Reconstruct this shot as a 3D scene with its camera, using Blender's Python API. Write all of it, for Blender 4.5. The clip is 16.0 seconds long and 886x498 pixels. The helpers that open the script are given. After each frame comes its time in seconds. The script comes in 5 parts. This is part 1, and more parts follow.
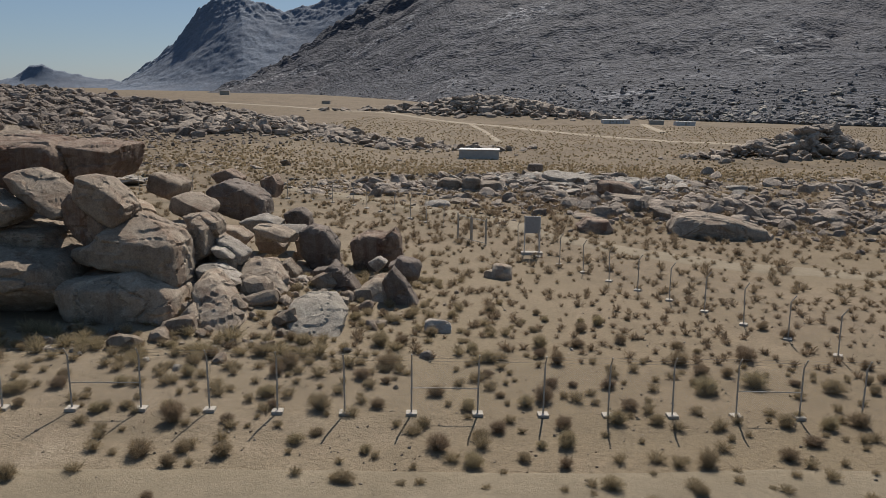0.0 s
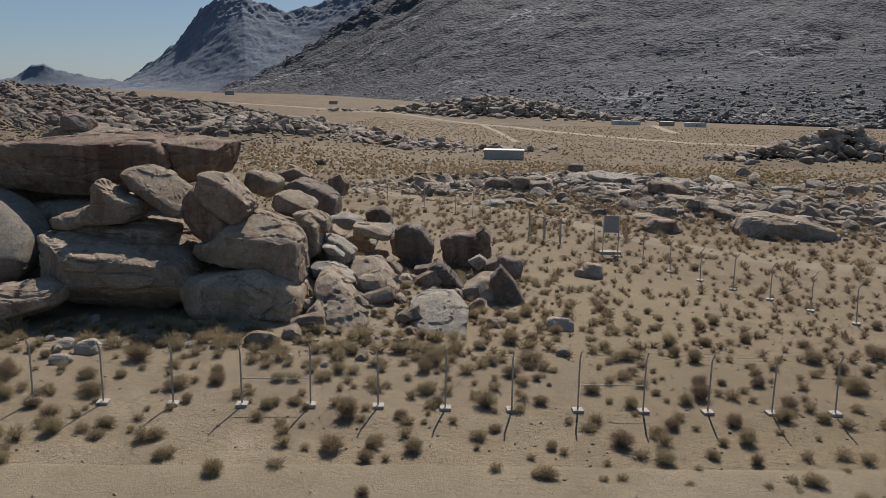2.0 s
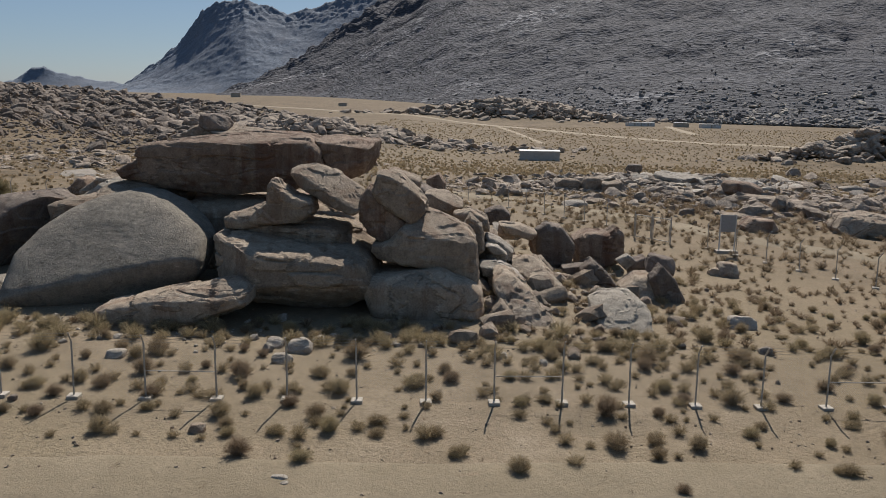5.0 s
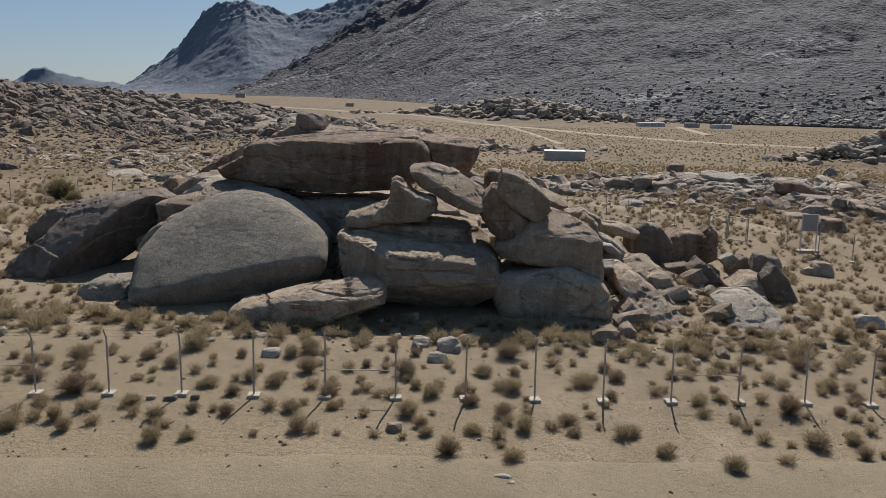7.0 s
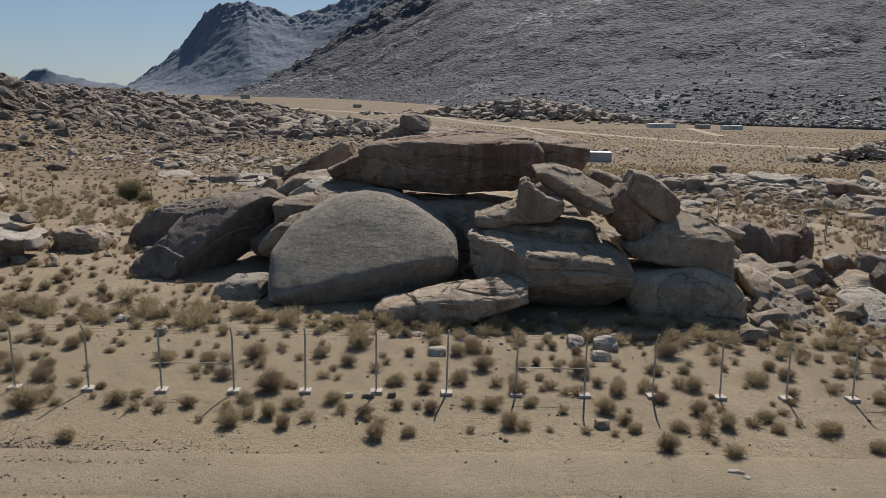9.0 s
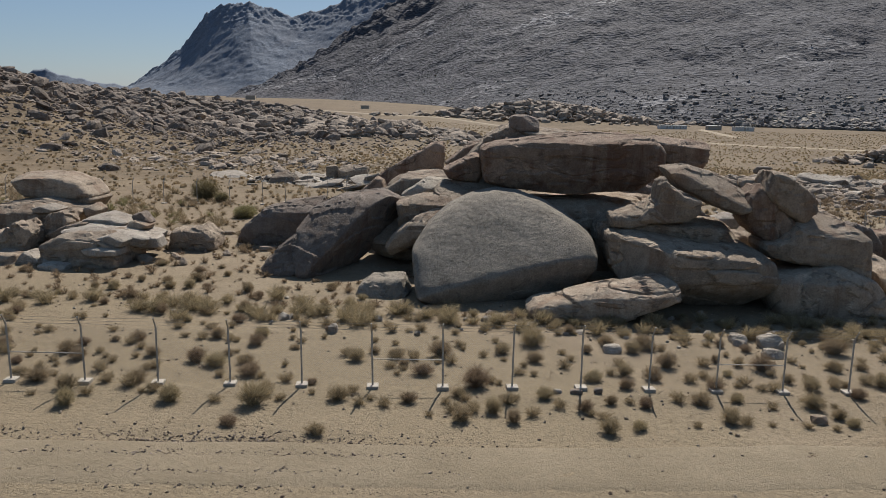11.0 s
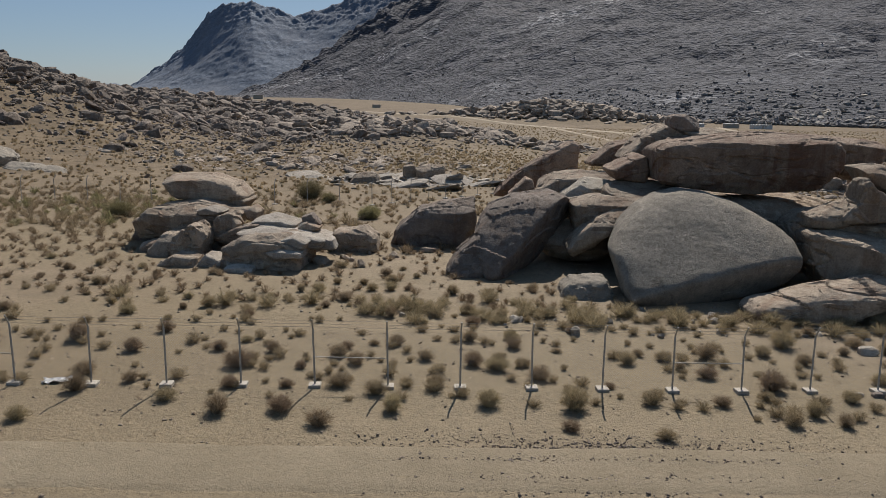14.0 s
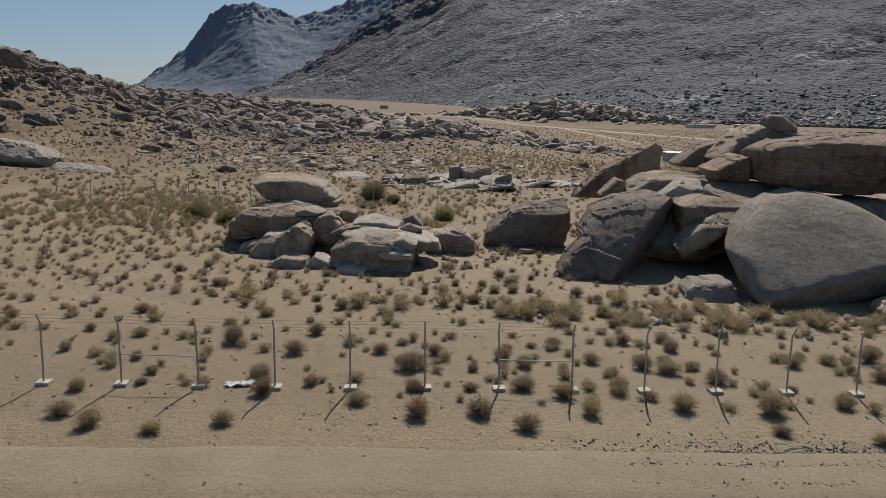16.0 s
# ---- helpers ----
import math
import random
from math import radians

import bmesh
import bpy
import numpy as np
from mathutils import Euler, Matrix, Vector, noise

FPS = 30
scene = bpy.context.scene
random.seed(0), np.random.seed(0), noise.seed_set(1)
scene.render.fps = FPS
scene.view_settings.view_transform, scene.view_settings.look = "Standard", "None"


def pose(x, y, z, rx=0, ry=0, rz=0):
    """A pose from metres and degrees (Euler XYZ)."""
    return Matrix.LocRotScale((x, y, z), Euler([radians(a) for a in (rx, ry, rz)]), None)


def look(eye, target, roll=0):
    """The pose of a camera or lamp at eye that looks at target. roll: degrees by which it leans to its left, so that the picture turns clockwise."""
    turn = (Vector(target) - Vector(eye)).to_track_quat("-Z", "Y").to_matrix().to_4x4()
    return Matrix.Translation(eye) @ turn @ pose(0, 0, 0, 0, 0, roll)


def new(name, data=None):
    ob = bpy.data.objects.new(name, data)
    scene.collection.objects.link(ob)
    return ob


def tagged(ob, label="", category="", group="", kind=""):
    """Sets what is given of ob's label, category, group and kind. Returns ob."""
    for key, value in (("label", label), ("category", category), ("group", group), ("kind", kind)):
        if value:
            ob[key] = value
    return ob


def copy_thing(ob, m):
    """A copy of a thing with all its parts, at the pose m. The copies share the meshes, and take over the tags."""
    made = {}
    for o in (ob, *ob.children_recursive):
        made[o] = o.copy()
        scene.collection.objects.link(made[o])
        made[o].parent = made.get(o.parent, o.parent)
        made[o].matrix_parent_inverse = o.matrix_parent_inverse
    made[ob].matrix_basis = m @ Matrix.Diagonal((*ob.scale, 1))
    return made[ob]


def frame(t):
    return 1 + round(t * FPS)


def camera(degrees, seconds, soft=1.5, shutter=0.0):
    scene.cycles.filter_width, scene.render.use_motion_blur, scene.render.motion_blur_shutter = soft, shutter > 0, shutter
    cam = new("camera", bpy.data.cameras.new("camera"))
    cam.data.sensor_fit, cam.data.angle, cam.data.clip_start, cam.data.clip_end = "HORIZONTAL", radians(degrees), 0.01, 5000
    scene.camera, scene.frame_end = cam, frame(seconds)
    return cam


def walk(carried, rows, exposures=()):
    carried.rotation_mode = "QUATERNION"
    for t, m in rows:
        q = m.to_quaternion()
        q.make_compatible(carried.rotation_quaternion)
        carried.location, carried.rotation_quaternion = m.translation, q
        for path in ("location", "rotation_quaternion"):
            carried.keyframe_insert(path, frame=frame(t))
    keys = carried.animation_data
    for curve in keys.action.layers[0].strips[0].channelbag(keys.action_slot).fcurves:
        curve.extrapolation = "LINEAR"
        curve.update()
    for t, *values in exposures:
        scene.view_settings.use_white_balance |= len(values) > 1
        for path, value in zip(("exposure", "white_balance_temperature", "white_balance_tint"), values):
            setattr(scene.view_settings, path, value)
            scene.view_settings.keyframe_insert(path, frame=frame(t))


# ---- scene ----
import itertools

cam = camera(59.0, 16.0, soft=0.72)
PATH = [
    (0, (1.132, 0.97, 11.826), (1.058, 2.931, 11.445), 0.6),
    (0.5, (-0.429, 0.929, 11.792), (-0.502, 2.891, 11.41), 0.7),
    (1, (-2.052, 0.898, 11.751), (-2.125, 2.861, 11.371), 0.7),
    (1.5, (-3.619, 0.768, 11.661), (-3.692, 2.731, 11.282), 0.7),
    (2, (-5.164, 0.682, 11.604), (-5.237, 2.645, 11.225), 0.8),
    (2.5, (-6.707, 0.605, 11.509), (-6.779, 2.568, 11.132), 0.8),
    (3, (-8.251, 0.559, 11.444), (-8.323, 2.522, 11.068), 0.7),
    (3.5, (-9.796, 0.5, 11.397), (-9.868, 2.462, 11.021), 0.7),
    (6, (-17.625, 0.47, 11.182), (-17.695, 2.434, 10.809), 0.7),
    (6.5, (-19.248, 0.444, 11.132), (-19.318, 2.408, 10.758), 0.7),
    (7, (-20.884, 0.359, 11.097), (-20.954, 2.323, 10.724), 0.7),
    (7.5, (-22.52, 0.247, 11.056), (-22.589, 2.211, 10.683), 0.7),
    (8, (-24.207, 0.09, 11.034), (-24.276, 2.054, 10.664), 0.7),
    (8.5, (-25.934, -0.094, 11.038), (-26.003, 1.871, 10.668), 0.7),
    (9, (-27.679, -0.27, 11.03), (-27.748, 1.694, 10.66), 0.7),
    (11.5, (-36.886, -1.101, 10.903), (-36.952, 0.864, 10.536), 0.8),
    (12, (-38.673, -1.138, 10.878), (-38.74, 0.827, 10.51), 0.8),
    (12.5, (-40.469, -1.172, 10.862), (-40.534, 0.794, 10.495), 0.8),
    (13, (-42.242, -1.139, 10.867), (-42.307, 0.826, 10.498), 0.7),
    (13.5, (-43.989, -1.099, 10.872), (-44.054, 0.866, 10.504), 0.7),
    (14, (-45.636, -1.066, 10.896), (-45.702, 0.897, 10.526), 0.6),
    (14.5, (-47.287, -0.987, 10.88), (-47.354, 0.977, 10.512), 0.7),
    (15, (-48.902, -0.981, 10.848), (-48.968, 0.984, 10.48), 0.6),
    (15.5, (-50.443, -0.958, 10.818), (-50.51, 1.007, 10.449), 0.5),
    (16, (-51.92, -0.918, 10.783), (-51.987, 1.047, 10.415), 0.6),
]
walk(cam, [(t, look(eye, target, roll)) for t, eye, target, roll in PATH],
     ((0, -0.03), (3.5, -0.06), (6, 0.12), (9, 0.13), (12.5, 0.1), (14, 0.04), (16, 0.02)))

# ---- light ----
SUN_ELEV, SUN_AZ = radians(44.5), radians(9.0)   # the sun stands ahead of the camera, a little to its right
world = bpy.data.worlds.new("world")
scene.world = world
world.use_nodes = True
wn = world.node_tree
wn.nodes.clear()
sky = wn.nodes.new("ShaderNodeTexSky")
sky.sky_type = "NISHITA"
sky.sun_disc = False
sky.sun_elevation, sky.sun_rotation = SUN_ELEV, SUN_AZ
sky.altitude, sky.air_density, sky.dust_density, sky.ozone_density = 900, 1.0, 0.8, 2.0
back = wn.nodes.new("ShaderNodeBackground")
back.inputs[1].default_value = 0.053
wout = wn.nodes.new("ShaderNodeOutputWorld")
haze = wn.nodes.new("ShaderNodeMix")   # dry dust haze evens the sky out to a pale blue
haze.data_type = "RGBA"
haze.inputs[0].default_value, haze.inputs[7].default_value = 0.3, (3.4, 6.2, 10.8, 1)
wn.links.new(sky.outputs[0], haze.inputs[6])
wn.links.new(haze.outputs[2], back.inputs[0])
wn.links.new(back.outputs[0], wout.inputs[0])
sun = new("sun", bpy.data.lights.new("sun", "SUN"))
sun.data.energy, sun.data.angle, sun.data.color = 5.8, radians(0.53), (1.0, 0.945, 0.88)
to_sun = Vector((math.sin(SUN_AZ) * math.cos(SUN_ELEV), math.cos(SUN_AZ) * math.cos(SUN_ELEV), math.sin(SUN_ELEV)))
sun.matrix_world = Matrix.Translation(to_sun * 300) @ to_sun.to_track_quat("Z", "Y").to_matrix().to_4x4()


# ---- materials ----
def nodes_of(name, rough=0.9):
    m = bpy.data.materials.new(name)
    m.use_nodes = True
    nt = m.node_tree
    b = nt.nodes["Principled BSDF"]
    b.inputs["Roughness"].default_value = rough
    b.inputs["Specular IOR Level"].default_value = 0.2
    return m, nt, b


def node(nt, kind, inputs=(), **props):
    n = nt.nodes.new(kind)
    for k, v in props.items():
        setattr(n, k, v)
    for k, v in dict(inputs).items():
        if isinstance(v, bpy.types.NodeSocket):
            nt.links.new(v, n.inputs[k])
        else:
            n.inputs[k].default_value = v
    return n


def coords(nt, space="Position", stretch=(1, 1, 1)):
    src = node(nt, "ShaderNodeNewGeometry").outputs["Position"] if space == "Position" else node(nt, "ShaderNodeTexCoord").outputs["Object"]
    return node(nt, "ShaderNodeMapping", {"Vector": src, "Scale": stretch}).outputs[0]


def grain(nt, at, scale, detail=6.0, rough=0.6, distort=0.0):
    return node(nt, "ShaderNodeTexNoise", {"Vector": at, "Scale": scale, "Detail": detail, "Roughness": rough, "Distortion": distort}).outputs[0]


def steps(nt, fac, stops):
    r = node(nt, "ShaderNodeValToRGB", {"Fac": fac})
    e = r.color_ramp.elements
    while len(e) < len(stops):
        e.new(0.5)
    for el, (p, c) in zip(e, stops):
        el.position = p
        el.color = (*c, 1) if len(c) == 3 else c
    return r.outputs[0]


def level(nt, fac, lo, hi, a=0.0, b=1.0):
    return node(nt, "ShaderNodeMapRange", {"Value": fac, "From Min": lo, "From Max": hi, "To Min": a, "To Max": b}).outputs[0]


def mix(nt, fac, a, b, blend="MIX"):
    n = node(nt, "ShaderNodeMix", data_type="RGBA", blend_type=blend)
    for sock, v in ((n.inputs[0], fac), (n.inputs[6], a), (n.inputs[7], b)):
        if isinstance(v, bpy.types.NodeSocket):
            nt.links.new(v, sock)
        else:
            sock.default_value = (*v, 1) if isinstance(v, tuple) else v
    return n.outputs[2]


def bump(nt, b, height, strength, distance):
    n = node(nt, "ShaderNodeBump", {"Height": height, "Strength": strength, "Distance": distance})
    if b.inputs["Normal"].links:
        nt.links.new(b.inputs["Normal"].links[0].from_socket, n.inputs["Normal"])
    nt.links.new(n.outputs[0], b.inputs["Normal"])


def rock_material(name, pale, mid, dark, stain, stain_amount=0.5, size=1.0, relief=0.15):
    """Weathered granite: a pale rind, desert varnish in patches, dark streaks, fine grain."""
    m, nt, b = nodes_of(name, 0.92)
    at = coords(nt)
    broad = grain(nt, at, 0.3 / size, 6, 0.65, 0.7)
    fine = grain(nt, at, 1.9 / size, 12, 0.75, 0.3)
    speck = grain(nt, at, 11 / size, 6, 0.75)
    col = steps(nt, broad, ((0.32, dark), (0.48, mid), (0.64, pale)))
    col = mix(nt, 0.6, col, steps(nt, fine, ((0.33, dark), (0.5, mid), (0.66, pale))))
    streak = grain(nt, coords(nt, stretch=(1, 1, 0.14)), 0.8 / size, 7, 0.65, 0.5)
    col = mix(nt, level(nt, streak, 0.5, 0.62, 0, stain_amount), col, stain)
    blotch = grain(nt, at, 0.9 / size, 8, 0.7, 1.0)
    col = mix(nt, level(nt, blotch, 0.57, 0.68, 0, 0.65), col, tuple(0.55 * c for c in dark))
    col = mix(nt, level(nt, speck, 0.42, 0.66, 0.0, 0.6), col, mix(nt, 1.0, col, (0.5, 0.5, 0.5), "MULTIPLY"))
    rnd = node(nt, "ShaderNodeObjectInfo").outputs["Random"]
    isl = node(nt, "ShaderNodeNewGeometry").outputs["Random Per Island"]
    tone = node(nt, "ShaderNodeMath", {0: level(nt, rnd, 0, 1, 0.9, 1.08), 1: level(nt, isl, 0, 1, 0.8, 1.2)}, operation="MULTIPLY").outputs[0]
    hsv = node(nt, "ShaderNodeHueSaturation", {"Color": col, "Value": tone})
    nt.links.new(hsv.outputs[0], b.inputs["Base Color"])
    pits = node(nt, "ShaderNodeTexVoronoi", {"Vector": at, "Scale": 2.6 / size, "Randomness": 1.0}).outputs["Distance"]
    bump(nt, b, fine, 1.0, relief * size)
    bump(nt, b, pits, 0.4, relief * 0.25 * size)
    bump(nt, b, speck, 1.0, 0.055 * size)
    return m


def plain_material(name, colour, rough=0.8, metal=0.0, wear=0.3, scale=8.0):
    m, nt, b = nodes_of(name, rough)
    at = coords(nt)
    g = grain(nt, at, scale, 6, 0.65)
    dirty = tuple(c * (1 - wear) for c in colour)
    nt.links.new(mix(nt, level(nt, g, 0.35, 0.7), colour, dirty), b.inputs["Base Color"])
    b.inputs["Metallic"].default_value = metal
    bump(nt, b, g, 0.3, 0.004)
    return m


def ground_material():
    m, nt, b = nodes_of("desert_sand", 0.95)
    at = coords(nt)
    broad = grain(nt, at, 0.035, 6, 0.6, 0.5)
    mid = grain(nt, at, 0.35, 7, 0.65, 0.3)
    fine = grain(nt, at, 5.0, 8, 0.7)
    grit = grain(nt, at, 13.0, 5, 0.75)
    col = steps(nt, mid, ((0.3, (0.19, 0.146, 0.094)), (0.5, (0.268, 0.207, 0.138)), (0.7, (0.328, 0.261, 0.181))))
    col = mix(nt, level(nt, broad, 0.42, 0.6), col, (0.258, 0.203, 0.128))
    col = mix(nt, level(nt, fine, 0.44, 0.66, 0, 0.6), col, (0.172, 0.133, 0.088))
    col = mix(nt, level(nt, grit, 0.5, 0.68, 0, 0.75), col, (0.124, 0.101, 0.074))
    # distant plain: dry brown soil, stippled with low scrub
    pos = node(nt, "ShaderNodeSeparateXYZ", {0: node(nt, "ShaderNodeNewGeometry").outputs["Position"]})
    away = node(nt, "ShaderNodeMath", {0: level(nt, pos.outputs["Y"], 48, 105), 1: level(nt, broad, 0.3, 0.55, 0.75, 1.0)}, operation="MULTIPLY").outputs[0]
    scrub = grain(nt, at, 0.07, 9, 0.78)
    plain = steps(nt, scrub, ((0.36, (0.1, 0.072, 0.043)), (0.5, (0.152, 0.111, 0.068)), (0.66, (0.205, 0.155, 0.098))))
    clumps = node(nt, "ShaderNodeTexVoronoi", {"Vector": at, "Scale": 0.42, "Randomness": 1.0}).outputs["Distance"]
    plain = mix(nt, level(nt, clumps, 0.42, 0.2, 0, 0.75), plain, (0.070, 0.055, 0.032))
    col = mix(nt, away, col, plain)
    east = node(nt, "ShaderNodeMath", {0: level(nt, pos.outputs["X"], -10, 8, 0, 0.75), 1: level(nt, pos.outputs["X"], -46, -62, 0, 0.55)}, operation="ADD").outputs[0]
    east = node(nt, "ShaderNodeMath", {0: east, 1: level(nt, mid, 0.3, 0.6, 0.6, 1.0)}, operation="MULTIPLY").outputs[0]
    col = mix(nt, east, col, mix(nt, 1.0, col, (0.84, 0.80, 0.74), "MULTIPLY"))
    nt.links.new(col, b.inputs["Base Color"])
    bump(nt, b, mid, 0.6, 0.25)
    bump(nt, b, fine, 1.0, 0.09)
    bump(nt, b, grit, 1.0, 0.03)
    return m


def track_material():
    m, nt, b = nodes_of("packed_dirt", 0.95)
    at = coords(nt)
    g = grain(nt, at, 0.35, 8, 0.7)
    f = grain(nt, at, 5.0, 9, 0.75)
    grit = grain(nt, at, 14.0, 5, 0.75)
    col = steps(nt, g, ((0.3, (0.2, 0.158, 0.102)), (0.7, (0.275, 0.222, 0.15))))
    col = mix(nt, level(nt, f, 0.44, 0.68, 0, 0.5), col, (0.168, 0.137, 0.095))
    col = mix(nt, level(nt, grit, 0.52, 0.7, 0, 0.5), col, (0.124, 0.103, 0.073))
    nt.links.new(col, b.inputs["Base Color"])
    bump(nt, b, f, 1.0, 0.06)
    bump(nt, b, grit, 1.0, 0.025)
    return m


def mountain_material(name, dark, mid, pale, scale=1.0, slab=1.0, relief=1.0):
    """Bare jointed rock: fine broken grain, with pale slabs bared in streaks along the dip."""
    m, nt, b = nodes_of(name, 0.95)
    at = coords(nt)
    dip = node(nt, "ShaderNodeMapping", {"Vector": node(nt, "ShaderNodeNewGeometry").outputs["Position"], "Rotation": (0, radians(-16), radians(20)), "Scale": (0.75, 1.0, 1.2)}).outputs[0]
    broad = grain(nt, at, 0.0045 / scale, 6, 0.62, 0.6)
    streak = grain(nt, dip, 0.05 / scale, 10, 0.72, 0.4)
    fine = grain(nt, dip, 0.22 / scale, 12, 0.8, 0.3)
    cells = node(nt, "ShaderNodeTexVoronoi", {"Vector": dip, "Scale": 0.42 / scale, "Randomness": 1.0})
    col = steps(nt, fine, ((0.40, dark), (0.5, mid), (0.6, tuple(0.84 * p + 0.16 * q for p, q in zip(mid, pale)))))
    col = mix(nt, level(nt, streak, 0.36, 0.6), tuple(0.86 * c for c in mid), col)
    col = mix(nt, 1.0, col, steps(nt, cells.outputs["Color"], ((0.3, (0.72, 0.72, 0.72)), (0.7, (1.25, 1.25, 1.25)))), "MULTIPLY")
    rust = tuple(c * k for c, k in zip(mid, (1.16, 1.0, 0.9)))
    col = mix(nt, level(nt, broad, 0.48, 0.6, 0, 0.45), col, rust)
    gully = grain(nt, dip, 0.016 / scale, 6, 0.6, 0.5)
    col = mix(nt, level(nt, gully, 0.42, 0.56, 0.5, 0), col, tuple(0.9 * c for c in dark))
    both = node(nt, "ShaderNodeMath", {0: level(nt, streak, 0.49, 0.55), 1: level(nt, cells.outputs["Color"], 0.48, 0.54)}, operation="MULTIPLY").outputs[0]
    both = node(nt, "ShaderNodeMath", {0: both, 1: level(nt, grain(nt, dip, 0.009 / scale, 3, 0.5, 0.3), 0.53, 0.62, 0.0, 1.0)}, operation="MULTIPLY").outputs[0]
    col = mix(nt, node(nt, "ShaderNodeMath", {0: both, 1: slab}, operation="MULTIPLY").outputs[0], col, pale)
    nt.links.new(col, b.inputs["Base Color"])
    bump(nt, b, cells.outputs["Distance"], 1.0, 3.0 * scale * relief)
    bump(nt, b, fine, 0.8, 3.0 * scale * relief)
    bump(nt, b, streak, 0.5, 2.5 * scale * relief)
    bump(nt, b, gully, 0.8, 9.0 * scale * relief)
    return m


def bush_material(name, tip, root):
    m, nt, b = nodes_of(name, 0.9)
    isl = node(nt, "ShaderNodeNewGeometry").outputs["Random Per Island"]
    rnd = node(nt, "ShaderNodeObjectInfo").outputs["Random"]
    col = mix(nt, isl, root, tip)
    hsv = node(nt, "ShaderNodeHueSaturation", {"Color": col, "Value": level(nt, rnd, 0, 1, 0.75, 1.2), "Hue": level(nt, rnd, 0, 1, 0.475, 0.508)})
    nt.links.new(hsv.outputs[0], b.inputs["Base Color"])
    thin = node(nt, "ShaderNodeBsdfTranslucent", {"Color": hsv.outputs[0]})
    both = node(nt, "ShaderNodeMixShader", {0: 0.38, 1: b.outputs[0], 2: thin.outputs[0]})
    nt.links.new(both.outputs[0], nt.nodes["Material Output"].inputs["Surface"])
    return m


GRANITE = rock_material("granite", (0.48, 0.393, 0.298), (0.34, 0.27, 0.2), (0.2, 0.152, 0.11), (0.22, 0.135, 0.085), 0.55)
GRANITE_GREY = rock_material("grey_granite", (0.43, 0.376, 0.302), (0.325, 0.281, 0.223), (0.18, 0.154, 0.122), (0.165, 0.139, 0.115), 0.3, relief=0.14)
GRANITE_RED = rock_material("red_granite", (0.40, 0.307, 0.228), (0.268, 0.193, 0.14), (0.145, 0.105, 0.078), (0.15, 0.08, 0.052), 0.75)
GRANITE_DARK = rock_material("varnished_granite", (0.30, 0.245, 0.195), (0.2, 0.16, 0.13), (0.11, 0.09, 0.075), (0.15, 0.095, 0.065), 0.5)
GRANITE_PALE = rock_material("pale_granite", (0.52, 0.46, 0.385), (0.38, 0.33, 0.27), (0.2, 0.17, 0.138), (0.3, 0.22, 0.16), 0.25)
RUBBLE = rock_material("rubble_granite", (0.55, 0.45, 0.35), (0.355, 0.285, 0.22), (0.155, 0.122, 0.093), (0.14, 0.098, 0.07), 0.4, size=1.6)
HILL_ROCK = rock_material("hillside_granite", (0.38, 0.312, 0.25), (0.205, 0.163, 0.129), (0.09, 0.071, 0.056), (0.14, 0.1, 0.075), 0.4, size=1.8)
SAND = ground_material()
TRACK = track_material()
FAR_TRACK = plain_material("far_dirt", (0.33, 0.268, 0.19), 0.95, 0, 0.35, 0.6)
MOUNTAIN = mountain_material("mountain_rock", (0.056, 0.056, 0.064), (0.076, 0.075, 0.083), (0.3, 0.29, 0.29), 1.7, 0.85, 0.36)
# far rock with air haze painted into its colour: pale blue, low contrast
HAZED_PEAK = mountain_material("hazed_peak_rock", (0.118, 0.141, 0.176), (0.142, 0.167, 0.205), (0.18, 0.205, 0.24), 1.5, 0.4, 0.12)
BUSH = bush_material("dry_brush", (0.40, 0.322, 0.198), (0.185, 0.143, 0.085))
GREEN = bush_material("green_brush", (0.28, 0.245, 0.125), (0.135, 0.118, 0.06))
SCRUB = bush_material("far_scrub", (0.4, 0.312, 0.185), (0.245, 0.188, 0.112))
GALVANISED = plain_material("galvanised_steel", (0.42, 0.395, 0.35), 0.65, 0.35, 0.35)
WIRE = plain_material("fence_wire", (0.36, 0.34, 0.31), 0.6, 0.5, 0.3)
CONCRETE = plain_material("concrete", (0.46, 0.41, 0.34), 0.9, 0, 0.3)
WHITE = plain_material("white_paint", (0.62, 0.6, 0.56), 0.7, 0, 0.2, 1.5)
SIGN = plain_material("sign_back", (0.30, 0.30, 0.30), 0.6, 0.2, 0.2)
CABIN = plain_material("cabin_wall", (0.46, 0.43, 0.38), 0.8, 0, 0.2, 1.5)
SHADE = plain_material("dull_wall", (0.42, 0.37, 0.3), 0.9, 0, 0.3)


# ---- building blocks ----
def fill(me, verts, faces):
    """Fast mesh filling from arrays whose faces all have the same number of corners."""
    verts, faces = np.asarray(verts, np.float32), np.asarray(faces, np.int32)
    n, k = faces.shape
    me.vertices.add(len(verts))
    me.vertices.foreach_set("co", verts.ravel())
    me.loops.add(n * k)
    me.loops.foreach_set("vertex_index", faces.ravel())
    me.polygons.add(n)
    me.polygons.foreach_set("loop_start", np.arange(0, n * k, k, dtype=np.int32))
    me.update(calc_edges=True)
    me.validate()


def mesh_object(name, verts, faces, material, parent=None, smooth=False):
    me = bpy.data.meshes.new(name)
    fill(me, verts, faces)
    me.materials.append(material)
    me.polygons.foreach_set("use_smooth", np.full(len(me.polygons), smooth))
    ob = new(name, me)
    ob.parent = parent
    return ob


def part(name, bm, material, parent=None, label="", smooth=False):
    me = bpy.data.meshes.new(name)
    bm.to_mesh(me)
    bm.free()
    me.materials.append(material)
    if smooth:
        me.shade_smooth()
    ob = new(name, me)
    ob.parent = parent
    if label:
        ob["label"] = label
    return ob


